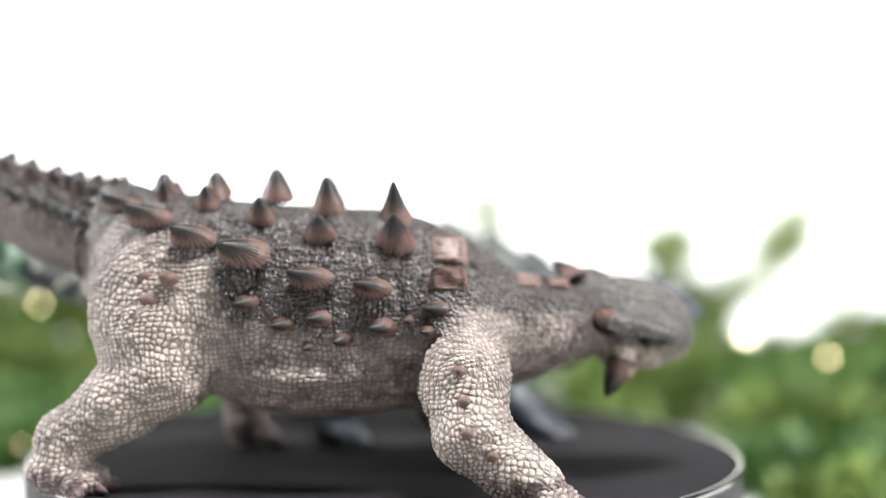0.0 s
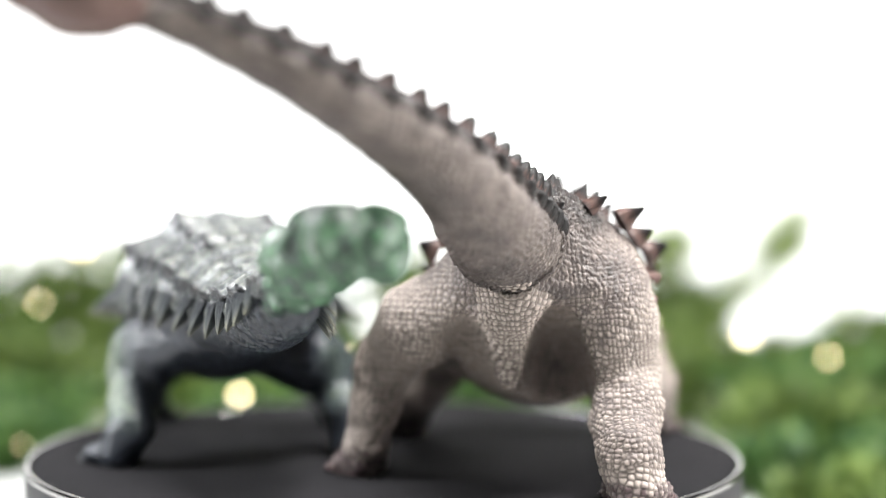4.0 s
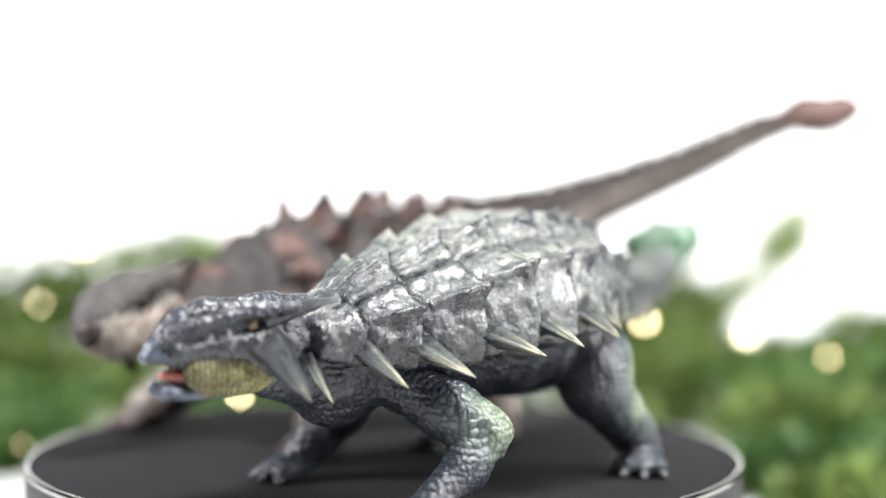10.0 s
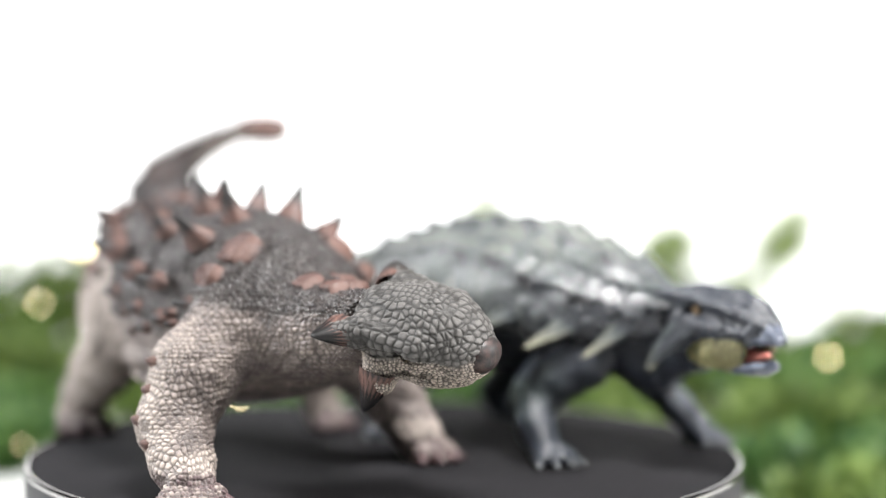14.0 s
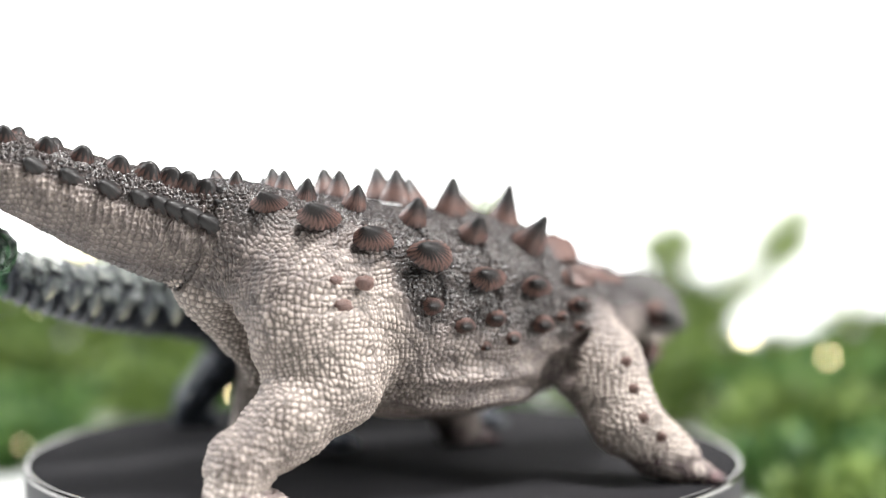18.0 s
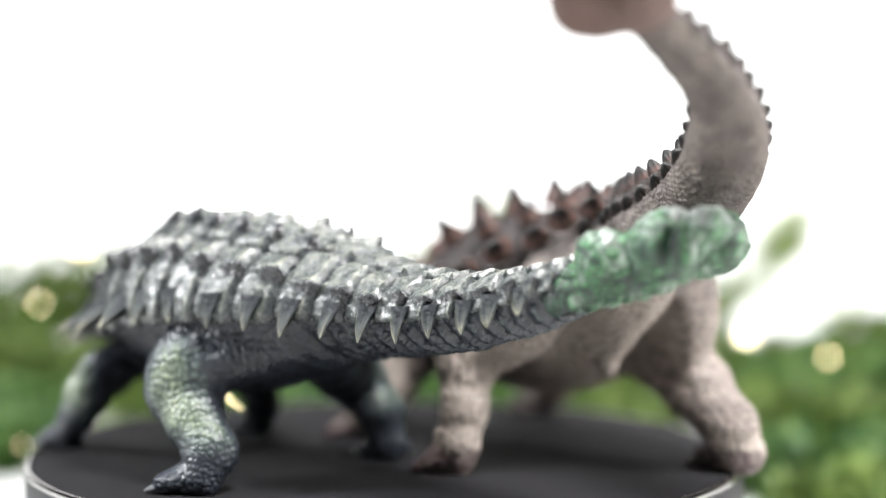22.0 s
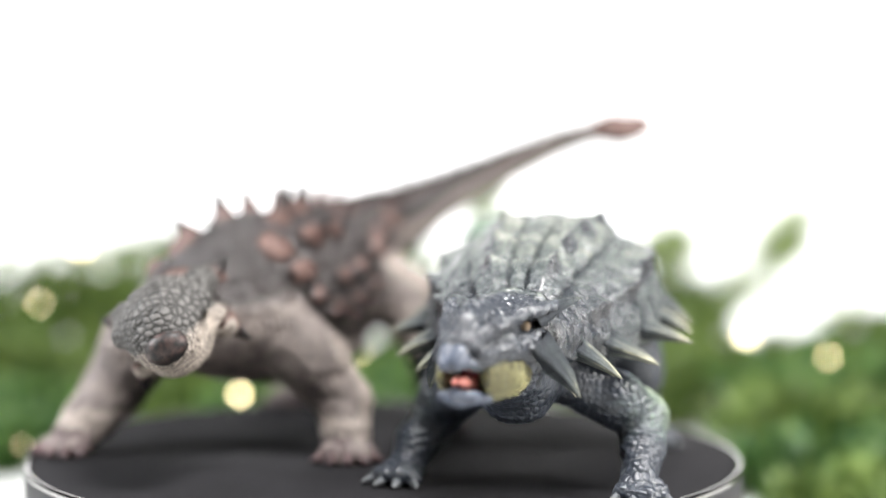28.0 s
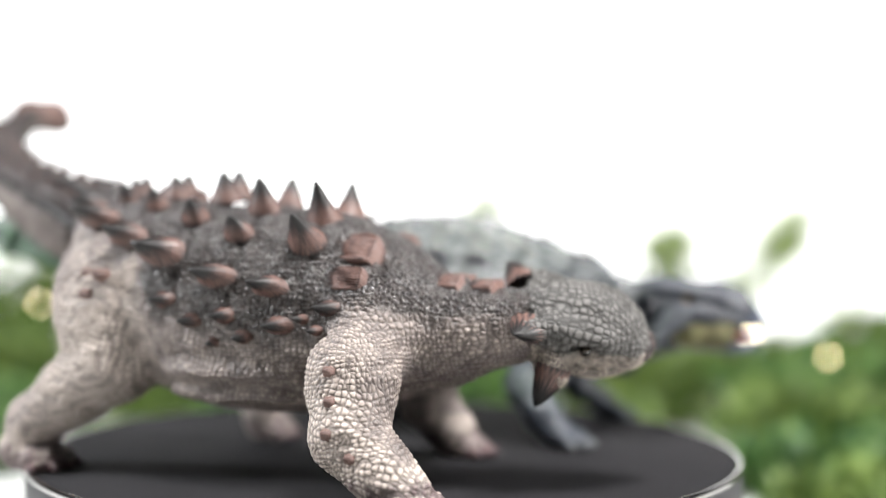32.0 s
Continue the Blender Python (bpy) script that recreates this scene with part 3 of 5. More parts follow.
# base x, y; tips; leaves; label; count, leaf length, spread
for n, (base, tips, mat, label, count, size, spread) in enumerate((
        ((-250, 440), [(-300, 450, 40), (-262, 430, 34), (-228, 440, 44), (-212, 445, 38), (-215, 440, 18), (-290, 420, 0), (-240, 400, 5)], LEAF, GREENERY, 560, 20, 12),
        ((-160, 440), [(-195, 450, 50), (-172, 440, 60), (-135, 450, 68), (-112, 440, 54), (-160, 420, 10), (-120, 430, 15), (-197, 445, 24), (-188, 435, 10), (-202, 430, -6)], LEAF, GREENERY, 640, 20, 12),
        ((-60, 450), [(-90, 440, 30), (-40, 450, 20), (-60, 430, 5), (-20, 440, 0)], LEAF_DARK, GREENERY, 330, 20, 12),
        ((15, 450), [(18, 450, 58), (0, 440, 38), (35, 450, 30), (20, 430, 0)], LEAF, GREENERY, 280, 18, 9),
        ((75, 450), [(64, 450, 90), (72, 450, 68), (95, 440, 20), (70, 430, 0)], LEAF_PALE, SPRIG, 170, 15, 7),
        ((150, 450), [(140, 450, 14), (165, 440, 10), (178, 450, 30), (150, 430, -5)], LEAF, GREENERY, 330, 20, 12),
        ((205, 450), [(196, 455, 40), (215, 450, 30), (228, 445, 28), (205, 430, -5)], LEAF, GREENERY, 300, 18, 10),
        ((204, 455), [(198, 450, 70), (207, 452, 64), (190, 448, 62)], LEAF_PALE, SPRIG, 130, 13, 9),
        ((212, 455), [(286, 450, 82), (276, 450, 70), (290, 452, 66)], LEAF_PALE, SPRIG, 190, 13, 11),
        ((320, 440), [(325, 450, 4), (350, 440, 5), (300, 430, -12), (380, 440, 10)], LEAF, GREENERY, 420, 20, 12),
        ((270, 400), [(235, 400, -10), (262, 390, -17), (290, 400, -20)], LEAF, GREENERY, 360, 20, 12),
        ((245, 300), [(205, 290, -14), (235, 300, -16), (265, 310, -12), (300, 300, -14)], LEAF_DARK, GREENERY, 460, 18, 14),
        ((225, 215), [(175, 205, -26), (205, 215, -22), (235, 220, -22), (270, 230, -24)], LEAF, GREENERY, 460, 17, 14),
        ((205, 140), [(165, 130, -36), (190, 140, -33), (215, 145, -33), (245, 150, -30)], LEAF_DARK, GREENERY, 420, 15, 12),
        ((-230, 340), [(-255, 340, -5), (-215, 350, -8), (-265, 320, -20), (-190, 350, -12)], LEAF, GREENERY, 480, 19, 14),
        ((-210, 260), [(-235, 260, -26), (-205, 262, -24), (-180, 270, -24), (-255, 270, -18)], LEAF_DARK, GREENERY, 620, 16, 12),
        ((-120, 400), [(-140, 390, -8), (-105, 400, -10), (-70, 400, -12)], LEAF, GREENERY, 400, 20, 14),
        ((-120, 320), [(-150, 310, -22), (-115, 320, -20), (-80, 325, -20)], LEAF, GREENERY, 460, 17, 14),
        ((20, 400), [(-20, 400, -12), (20, 390, -10), (60, 400, -12), (100, 400, -8)], LEAF, GREENERY, 420, 20, 14),
        ((20, 320), [(-40, 315, -24), (0, 320, -22), (40, 325, -22), (80, 320, -20)], LEAF_DARK, GREENERY, 460, 17, 14),
        ((185, 80), [(160, 70, -40), (180, 80, -36), (205, 85, -36), (225, 90, -34), (250, 100, -34)], LEAF, GREENERY, 420, 13, 9),
        ((-260, 380), [(-290, 380, 8), (-255, 385, 18), (-235, 380, 8), (-275, 370, -10)], LEAF, GREENERY, 420, 19, 12),
        ((-185, 215), [(-205, 210, -34), (-185, 215, -30), (-165, 225, -30), (-190, 190, -36)], LEAF_DARK, GREENERY, 520, 14, 8),
        ((150, 400), [(130, 400, -8), (165, 400, -10), (195, 390, -5)], LEAF, GREENERY, 360, 20, 12),
        ((-50, 262), [(-92, 255, -27), (-62, 262, -23), (-32, 266, -24), (-5, 262, -27)], LEAF_DARK, GREENERY, 420, 15, 11),
        ((150, 320), [(110, 315, -22), (150, 320, -20), (185, 325, -16)], LEAF, GREENERY, 460, 18, 14))):
    shrub(base, tips, n + 1, mat, label, count, size, spread)


def bulb(at, size):
    """One lamp of a string of fairy lights: glowing bead in a small socket."""
    ob = root("fairy_light", at, "warm white glowing bead of a string of fairy lights", "fairy light", "string lights among the plants")
    v, f = lathe([(0.01, size), (size * 0.6, size * 0.8), (size, 0.1 * size), (size * 0.75, -size * 0.7), (0.01, -size)], 14)
    part("bead", mesh_of("bead", v, f, BULB), ob, "glowing warm bead")
    v, f = lathe([(0.01, -size * 0.6), (size * 0.6, -size * 0.6), (size * 0.6, -size * 2), (0.01, -size * 2)], 10)
    part("socket", mesh_of("socket", v, f, WIRE), ob, "dark green socket")
    return ob


for at, size in (((209, 300, 14), 2.6), ((254, 290, 2), 1.3), ((-207, 330, 29), 1.0), ((-199, 400, 62), 2.6), ((-77, 230, -12), 1.8), ((-176, 185, -30), 0.55), ((200, 85, -34), 0.9), ((149, 300, 22), 2.4), ((-16, 300, 4), 0.9)):
    bulb(at, size)


# ---- shared anatomy ----
def toes(parent, clay, foot, heading, mat, count, spread, reach, size):
    """Presses toes into the clay and sets a claw on each of them."""
    made = []
    for i in range(count):
        a = radians(heading + spread * (i - (count - 1) / 2))
        d = np.array((math.cos(a), math.sin(a)))
        tip = (foot[0] + d[0] * reach, foot[1] + d[1] * reach)
        clay.limb([(foot[0], foot[1], foot[2], size * 1.3), (tip[0], tip[1], size * 0.85, size * 0.85)], 1.6)
        made.append((tip, d))
    return made


def set_claws(parent, made, mat, size, offset):
    for (x, y), d in made:
        me = spike_mesh("claw", size * 1.5, size * 1.45, size * 1.9, mat, 0.0, 3, 6, 0.8, 1.0, 0.0)
        part("claw", me, parent, "", sit(np.array((x + d[0] * size * 0.4, y + d[1] * size * 0.4, size * 0.75)) - offset, (d[0], d[1], -0.22), (0, 0, -1)))


def ball(r, squash=(1, 1, 1), rings=10, around=16):
    v, f = [], []
    for i in range(rings + 1):
        a = math.pi * (i + 0.02) / (rings + 0.04)
        for j in range(around):
            g = 2 * math.pi * j / around
            v.append((r * squash[0] * math.sin(a) * math.cos(g), r * squash[1] * math.sin(a) * math.sin(g), r * squash[2] * math.cos(a)))
    for i in range(rings):
        for j in range(around):
            k = (j + 1) % around
            f.append((i * around + j, (i + 1) * around + j, (i + 1) * around + k, i * around + k))
    return v, f


def step01(a, b, x):
    t = np.clip((x - a) / (b - a), 0, 1)
    return t * t * (3 - 2 * t)


# ---- brown figurine ----
BROWN_AT = (-20.0, -48.0, 0.0)
BROWN_TRUNK = [(-97, -34, 75, 9, 9, 9), (-91.5, -35.8, 73.3, 13.2, 13.6, 14), (-84, -41, 69.6, 18, 18.5, 21), (-70, -46, 60, 26, 26, 27), (-45, -49, 51, 31, 32, 29), (-20, -50, 47, 33, 34, 28), (5, -50, 46, 31, 33, 25),
               (25, -51, 46, 25, 25, 21), (40, -52, 46, 18, 15, 17), (52, -52, 48, 14, 10, 14), (64, -50, 49, 11, 8, 11)]


def brown_normal(x, y, z):
    yc, zc, w, up, dn = smooth_rows(BROWN_TRUNK, np.array([x]))[0] if x > -97 else (-35, 77, 13, 12, 13)
    h = up if z > zc else dn
    return Vector((0, (y - yc) / w ** 2, (z - zc) / h ** 2)).normalized()


def brown_dinosaur():
    off = np.array(BROWN_AT)
    ob = root("dinosaur_figurine", BROWN_AT, "brown and cream armoured dinosaur figurine standing on the black plate", "dinosaur figurine", "dinosaur figurines")
    clay = Clay((-106, -112, -1), (66, 22, 92), 0.66)
    clay.trunk(BROWN_TRUNK, 3)
    # hind legs
    clay.limb([(-70, -57, 58, 17), (-65, -65, 45, 14.5), (-62, -68.5, 36, 12.5)], 6)
    clay.limb([(-63, -70, 33, 11.6), (-77, -69.5, 24.5, 10.2), (-91, -69, 14.5, 8), (-94, -71, 6, 7.4)], 3.5)
    clay.blob((-62.5, -71, 31), (8.5, 8.5, 8), (0, 0, 0), 4)
    clay.limb([(-68, -34, 57, 16), (-57, -12, 47, 11.5), (-46, -1, 34, 8.8)], 6)
    clay.limb([(-46, -1, 34, 8.8), (-49, 2, 20, 6.8), (-49, 4.5, 9, 6.0), (-47.5, 6, 5, 6.2)], 3.5)
    # fore legs
    clay.limb([(19, -66, 49, 13.5), (20.5, -83, 34, 11.4), (23, -91, 19.5, 10)], 7)
    clay.limb([(23, -91, 19.5, 10), (33, -94, 11, 8), (40.5, -95.5, 6, 7)], 4)
    clay.limb([(20, -40, 46, 13), (19, -20, 31, 10.5), (18, -9.5, 17.5, 8.8)], 6)
    clay.limb([(18, -9.5, 17.5, 8.6), (24, -6.5, 9, 7.2), (26, -5, 5, 6.6)], 4)
    # rump, belly folds, shoulder and thigh muscles
    clay.limb([(-90, -36, 68.5, 10), (-83, -38, 58, 9), (-74, -38, 44, 6.5)], 5)
    clay.blob((-68.5, -37.5, 37), (4.4, 4.4, 8), (0, 15, 0), 4)
    clay.blob((-67, -66, 48), (18, 11.5, 21), (8, -8, 0), 6)
    clay.blob((18, -71, 45), (11, 10, 15), (20, 0, 0), 6)
    clay.blob((-18, -74, 33), (24, 9, 4), (0, 0, 0), 4)
    clay.blob((-18, -71, 27), (24, 8, 4), (0, 0, 0), 3)
    clay.blob((-18, -27, 32), (24, 9, 5), (0, 0, 0), 4)
    clay.blob((-80, -50.5, 36), (27, 9, 18), (0, 15, 0), 3, True)
    clay.blob((-66, -52.5, 31), (22, 10, 17), (0, 0, 0), 3, True)
    clay.blob((-75, -24.5, 35), (22, 8.5, 15), (0, 20, 0), 3, True)
    # creases: flank fold, thigh fold, arm fold
    for line in ([(-52, -82, 37), (-34, -86, 33.5), (-14, -86, 33), (4, -84, 37), (14, -84, 43)], [(-50, -86, 66), (-47, -87, 54), (-49, -84, 42), (-53, -80, 34)],
                 [(-46, -82, 29.5), (-20, -82, 28), (2, -80, 30)]):
        clay.crease(line, 2.0, 3.5)
    # grooves between the bands of studs, hollows behind the flank fold
    for x0 in (-36, -18, 3, 24):
        yc, zc, w, up, dn = smooth_rows(BROWN_TRUNK, np.array([float(x0)]))[0]
        for side in (-1, 1):
            clay.crease([(x0 + 1.2 * math.sin(g), yc + side * w * math.sin(radians(g)), zc + up * math.cos(radians(g))) for g in range(22, 84, 10)], 0.75, 1.6)
    clay.blob((-45, -82, 31), (6, 6, 3.4), (0, 20, 0), 3, True)
    clay.blob((7, -81, 34), (6, 5, 4), (0, -30, 0), 3, True)
    claws = []
    claws += toes(ob, clay, (-91, -70.5, 5), -14, CLAW_BROWN, 4, 30, 9, 4.0)
    claws += toes(ob, clay, (-49, 5, 5), 18, CLAW_BROWN, 4, 30, 8, 3.8)
    claws += toes(ob, clay, (40, -96, 4.5), -12, CLAW_BROWN, 5, 26, 8.5, 3.4)
    claws += toes(ob, clay, (26, -5, 4.5), 18, CLAW_BROWN, 5, 28, 8, 3.4)
    v, f = clay.skin()
    row = smooth_rows(BROWN_TRUNK, v[:, 0])
    u = (v[:, 2] - row[:, 1]) / row[:, 3]
    side = np.abs(v[:, 1] - row[:, 0]) / row[:, 2]
    x, z = v[:, 0], v[:, 2]
    pale = np.maximum.reduce([step01(-42, -54, x), step01(1.1, 1.3, side) * step01(0.6, 0.1, u) * step01(48, 28, z), step01(-0.75, -0.9, u) * step01(30, 20, x)])
    pig = 0.55 - 0.23 * pale * step01(0.75, 0.2, u) + 0.17 * step01(-74, -88, x)
    pig = pig + 0.17 * step01(44, 68, z) * step01(-50, -58, x)
    low = -0.30 + 0.72 * step01(-42, -56, x) + 0.30 * step01(8, 22, x)
    pig = np.maximum(pig, 0.32 + 0.05 * step01(-50, -40, x) * step01(12, 2, x) * step01(1.35, 1.1, side) + (0.58 - 0.05 * step01(-50, -40, x) * step01(12, 2, x)) * step01(low - 0.12, low + 0.55, u) + 0.05 * step01(0.6, 0.9, u))
    pig = pig - 0.04 * step01(-0.35, -0.7, u) * step01(-50, -40, x) * step01(10, 0, x)
    # belly underside pulled to the ramp's dark end, mostly to paint its shade
    pig = np.where((u < -0.85) & (side < 0.7), pig - 0.2 * step01(-0.85, -1.0, u), pig)
    pig = np.where(v[:, 2] < 15, pig - (pig - 0.03) * step01(15, 6, v[:, 2]), pig)
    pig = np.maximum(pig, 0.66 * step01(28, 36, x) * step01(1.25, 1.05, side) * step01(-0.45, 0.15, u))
    # forelegs darker on fore and inner faces, throat darker where it faces down
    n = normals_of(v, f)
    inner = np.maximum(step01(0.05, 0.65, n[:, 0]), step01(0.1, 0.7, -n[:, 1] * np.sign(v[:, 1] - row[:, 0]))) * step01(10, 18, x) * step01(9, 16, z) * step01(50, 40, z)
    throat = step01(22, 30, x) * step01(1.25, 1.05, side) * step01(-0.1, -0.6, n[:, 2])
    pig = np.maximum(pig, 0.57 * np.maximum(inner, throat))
    v = wrinkle(v, 0.55, 0.14, (1, 1, 2))
    v[:, 2] = np.maximum(v[:, 2], 0)
    v, f, pig, joint = scaled(v, f, pig, 1.5, 1.35, 0.66, 0.46, motley=0.12)
    # open seam where the tail is plugged in
    v, joint = seam_cut(v, f, joint)
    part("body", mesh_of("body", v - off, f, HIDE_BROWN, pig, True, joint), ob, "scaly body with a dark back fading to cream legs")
    set_claws(ob, claws, CLAW_BROWN, 3.0, off)
    brown_tail(ob, off)
    brown_head(ob, off)
    brown_armour(ob, off)
    return ob


def seam_cut(v, f, joint):
    """The open ring-shaped gap where the tail is plugged into the hips."""
    groove = np.clip(1 - np.abs(v[:, 0] + 92.5 - 0.14 * (v[:, 2] - 72)) / 0.7, 0, 1) * step01(52, 56, v[:, 2])
    return v - normals_of(v, f) * (1.3 * groove)[:, None], np.maximum(joint, np.clip(1.8 * groove, 0, 1.2))


BROWN_TAIL = [(-83, -40, 69.8, 13, 13), (-91, -35.8, 73.2, 14.0, 14.4), (-98, -32.8, 75.6, 13.9, 14.4), (-110, -29, 79.5, 13.0, 13.2), (-124, -24, 85.3, 11.9, 11.1), (-138, -16.3, 91.3, 10.9, 9.4), (-149, -7.2, 97.1, 9.7, 8.4),
              (-158.5, 3.0, 102.7, 8.3, 7.3), (-164.5, 14, 108.7, 7.1, 6.6), (-168.5, 26.5, 114.3, 6.0, 5.7), (-172, 38.5, 118.8, 5.3, 4.9), (-173.5, 44, 120.3, 5, 4.4)]


def finer(path, n):
    path = np.asarray(path, float)
    t = np.arange(len(path), dtype=float)
    return smooth_rows(np.column_stack([t, path]), np.linspace(0, len(path) - 1, n))


def brown_tail(ob, off):
    path = finer(BROWN_TAIL, 110)
    v, f = tube(finer(BROWN_TAIL, 380), 108)
    k = np.arange(len(v)) % 108
    up = np.sin(2 * math.pi * k / 108)
    along = (np.arange(len(v)) // 108) / 379
    # dark along the top, brown flanks, a little darker again along the underside
    pig = 0.52 + 0.38 * step01(0.08, 0.48, up) + 0.12 * step01(-0.55, -0.85, up) - 0.08 * along
    v = wrinkle(v, 0.4, 0.25)
    v, f, pig, joint = scaled(v, np.array(f[:-2]), pig, 1.5, 1.4, 0.80, 0.34, motley=0.10)
    v, joint = seam_cut(v, f, joint)
    tail = part("tail", mesh_of("tail", v - off, f, HIDE_BROWN, pig, True, joint), ob, "long tail joined at an open seam behind the hips")
    # horn rows along the tail: two inner, two outer
    n = 0
    for s in np.linspace(0.03, 0.86, 17):
        i = int(s * 109)
        x, y, z, w, h = path[i]
        a = Vector(path[min(i + 1, 109), :3] - path[max(i - 1, 0), :3]).normalized()
        side = a.cross(Vector((0, 0, 1))).normalized()
        upv = side.cross(a)
        big = 1.0 - 0.55 * s
        for g, length, height in ((28, 8.6, 6.0), (-31, 8.6, 5.4), (68, 9.2, 3.6), (-68, 9.2, 3.6)):
            d = upv * math.cos(radians(g)) + side * math.sin(radians(g))
            base = Vector((x, y, z)) + side * w * math.sin(radians(g)) * 0.97 + upv * h * math.cos(radians(g)) * 0.97
            me = spike_mesh("osteoderm", length * big, length * 0.72 * big, height * big, SPIKE_BROWN if abs(g) < 50 else STUD_DARK, 0.08 if abs(g) < 50 else 0.35, 11, 7, 0.72, 1.0, 0.1, n)
            part("osteoderm", me, tail, "", sit(np.array(base) - off, d, -a))
            n += 1
    club = Clay((-194, 33, 107), (-158, 81, 143), 0.8)
    club.limb([(-172, 40, 119.5, 4.6), (-174.5, 47, 121, 5)], 3)
    club.blob((-171, 54, 121), (7.6, 12, 7.6), (-8, 0, 12), 4)
    club.blob((-181, 51.5, 121.5), (7.6, 11, 7.6), (-8, 0, 12), 4)
    club.blob((-177.5, 63.5, 123), (6.8, 7, 5.8), (-8, 0, 12), 4)
    cv, cf = club.skin()
    cv = wrinkle(cv, 0.5, 0.2)
    part("tail_club", mesh_of("tail_club", cv - off, cf, CLUB_BROWN, 0.2 + 0.6 * np.random.rand(len(cv))), tail, "smooth pinkish brown bony club")


def brown_head(ob, off):
    fwd, left = Vector((0.892, 0.397, -0.205)).normalized(), Vector((-0.272, 0.848, 0.451))
    up = fwd.cross(left).normalized()
    left = up.cross(fwd)
    m = Matrix((fwd, left, up)).transposed().to_4x4()
    m.translation = (Vector((57, -52, 52)) - Vector(off)) * MM
    clay = Clay((-12, -24, -22), (46, 24, 16), 0.6)
    clay.blob((12, 0, 0.5), (16, 12.5, 10.5), (0, 4, 0), 4)
    clay.blob((24, 0, 2), (15, 12.5, 10.0), (0, 8, 0), 5)
    clay.blob((34, 0, -3), (8.5, 9, 7.5), (0, 20, 0), 4)
    clay.blob((18, 0, -9), (18, 10, 6), (0, 6, 0), 4)
    clay.blob((5, 0, -4), (9, 10, 9.5), (0, 0, 0), 4)
    for s in (-1, 1):
        clay.limb([(6, s * 12, 3.6, 4.2), (24, s * 11.5, 2.5, 3.2), (34, s * 7, 0, 2.5)], 2.5)
        clay.limb([(4, s * 12, 2.4, 4.6), (-1, s * 16, 3.2, 3.0)], 3)
        clay.limb([(10, s * 11.5, -8.5, 4.8), (13, s * 13.6, -11, 3.2)], 4)
        clay.blob((20, s * 12.6, -2.4), (6.6, 4.4, 2.5), (0, 8, 0), 1.2, True)
        clay.crease([(33, s * 9.4, -3.0), (26, s * 11.4, -1.8), (19, s * 12.8, -1.0), (9, s * 14.6, -0.4)], 1.1, 1.4)
        clay.crease([(37, s * 6.6, -8.2), (28, s * 9.8, -8.4), (17, s * 11.2, -9.6)], 0.55, 0.9)
        clay.blob((41, s * 4, -1.5), (1.8, 1.6, 1.8), (0, 0, 0), 0.6, True)
        clay.limb([(14, s * 12, -8.5, 0.5), (28, s * 9.8, -8.2, 0.5)], 0.4)
    v, f = clay.skin()
    pig = 0.15 + 0.8 * step01(-6.0, 0.5, v[:, 2] - 0.04 * v[:, 0])
    # colour darkened under the brow to deepen the eye socket
    pig = np.maximum(pig, 0.62 * step01(-5.5, -3.0, v[:, 2]) * step01(30, 24, v[:, 0]))
    v = wrinkle(v, 0.35, 0.3)
    v[:, 0] = 44 - 0.9 * (44 - v[:, 0])
    v, f, pig, joint = scaled(v, f, pig, 1.05, 2.1, 0.42, 0.6, (0.45, 0.6), 1, 1.0)
    head = part("head", mesh_of("head", v, f, HEAD_BROWN, pig, True, joint), ob, "broad wedge head of polygonal scales, tilted to one side", m)
    beak = Clay((32, -10, -14), (48, 10, 6), 0.5)
    beak.blob((39.5, 0, -3), (4.6, 6.4, 5.2), (0, 25, 0), 2)
    bv, bf = beak.skin()
    part("beak", mesh_of("beak", bv, bf, SPIKE_BROWN, 0.52 + 0.1 * step01(-4, -8, bv[:, 2])), head, "glossy dark brown beak")
    for s in (-1, 1):
        bv, bf = ball(1.7)
        part("eye", mesh_of("eye", bv, bf, EYE_MAT), head, "small dark glossy eye", pose(22 * MM, s * 10.4 * MM, -2.4 * MM))
        me = spike_mesh("brow_horn", 12.5, 8.5, 9, SPIKE_BROWN, 0.22, 17, 8, 0.95, 2)
        part("brow_horn", me, head, "ribbed brown horn", sit((4.5, s * 14.0, 2.6), (-0.30, s * 1, 0.22), (1, 0, 0)))
        me = spike_mesh("cheek_horn", 10, 7, 11, SPIKE_BROWN, 0.15, 17, 8, 0.9, 2)
        part("cheek_horn", me, head, "ribbed brown horn", sit((14, s * 13.8, -9.6), (-0.1, s * 0.4, -1), (1, 0, 0)))


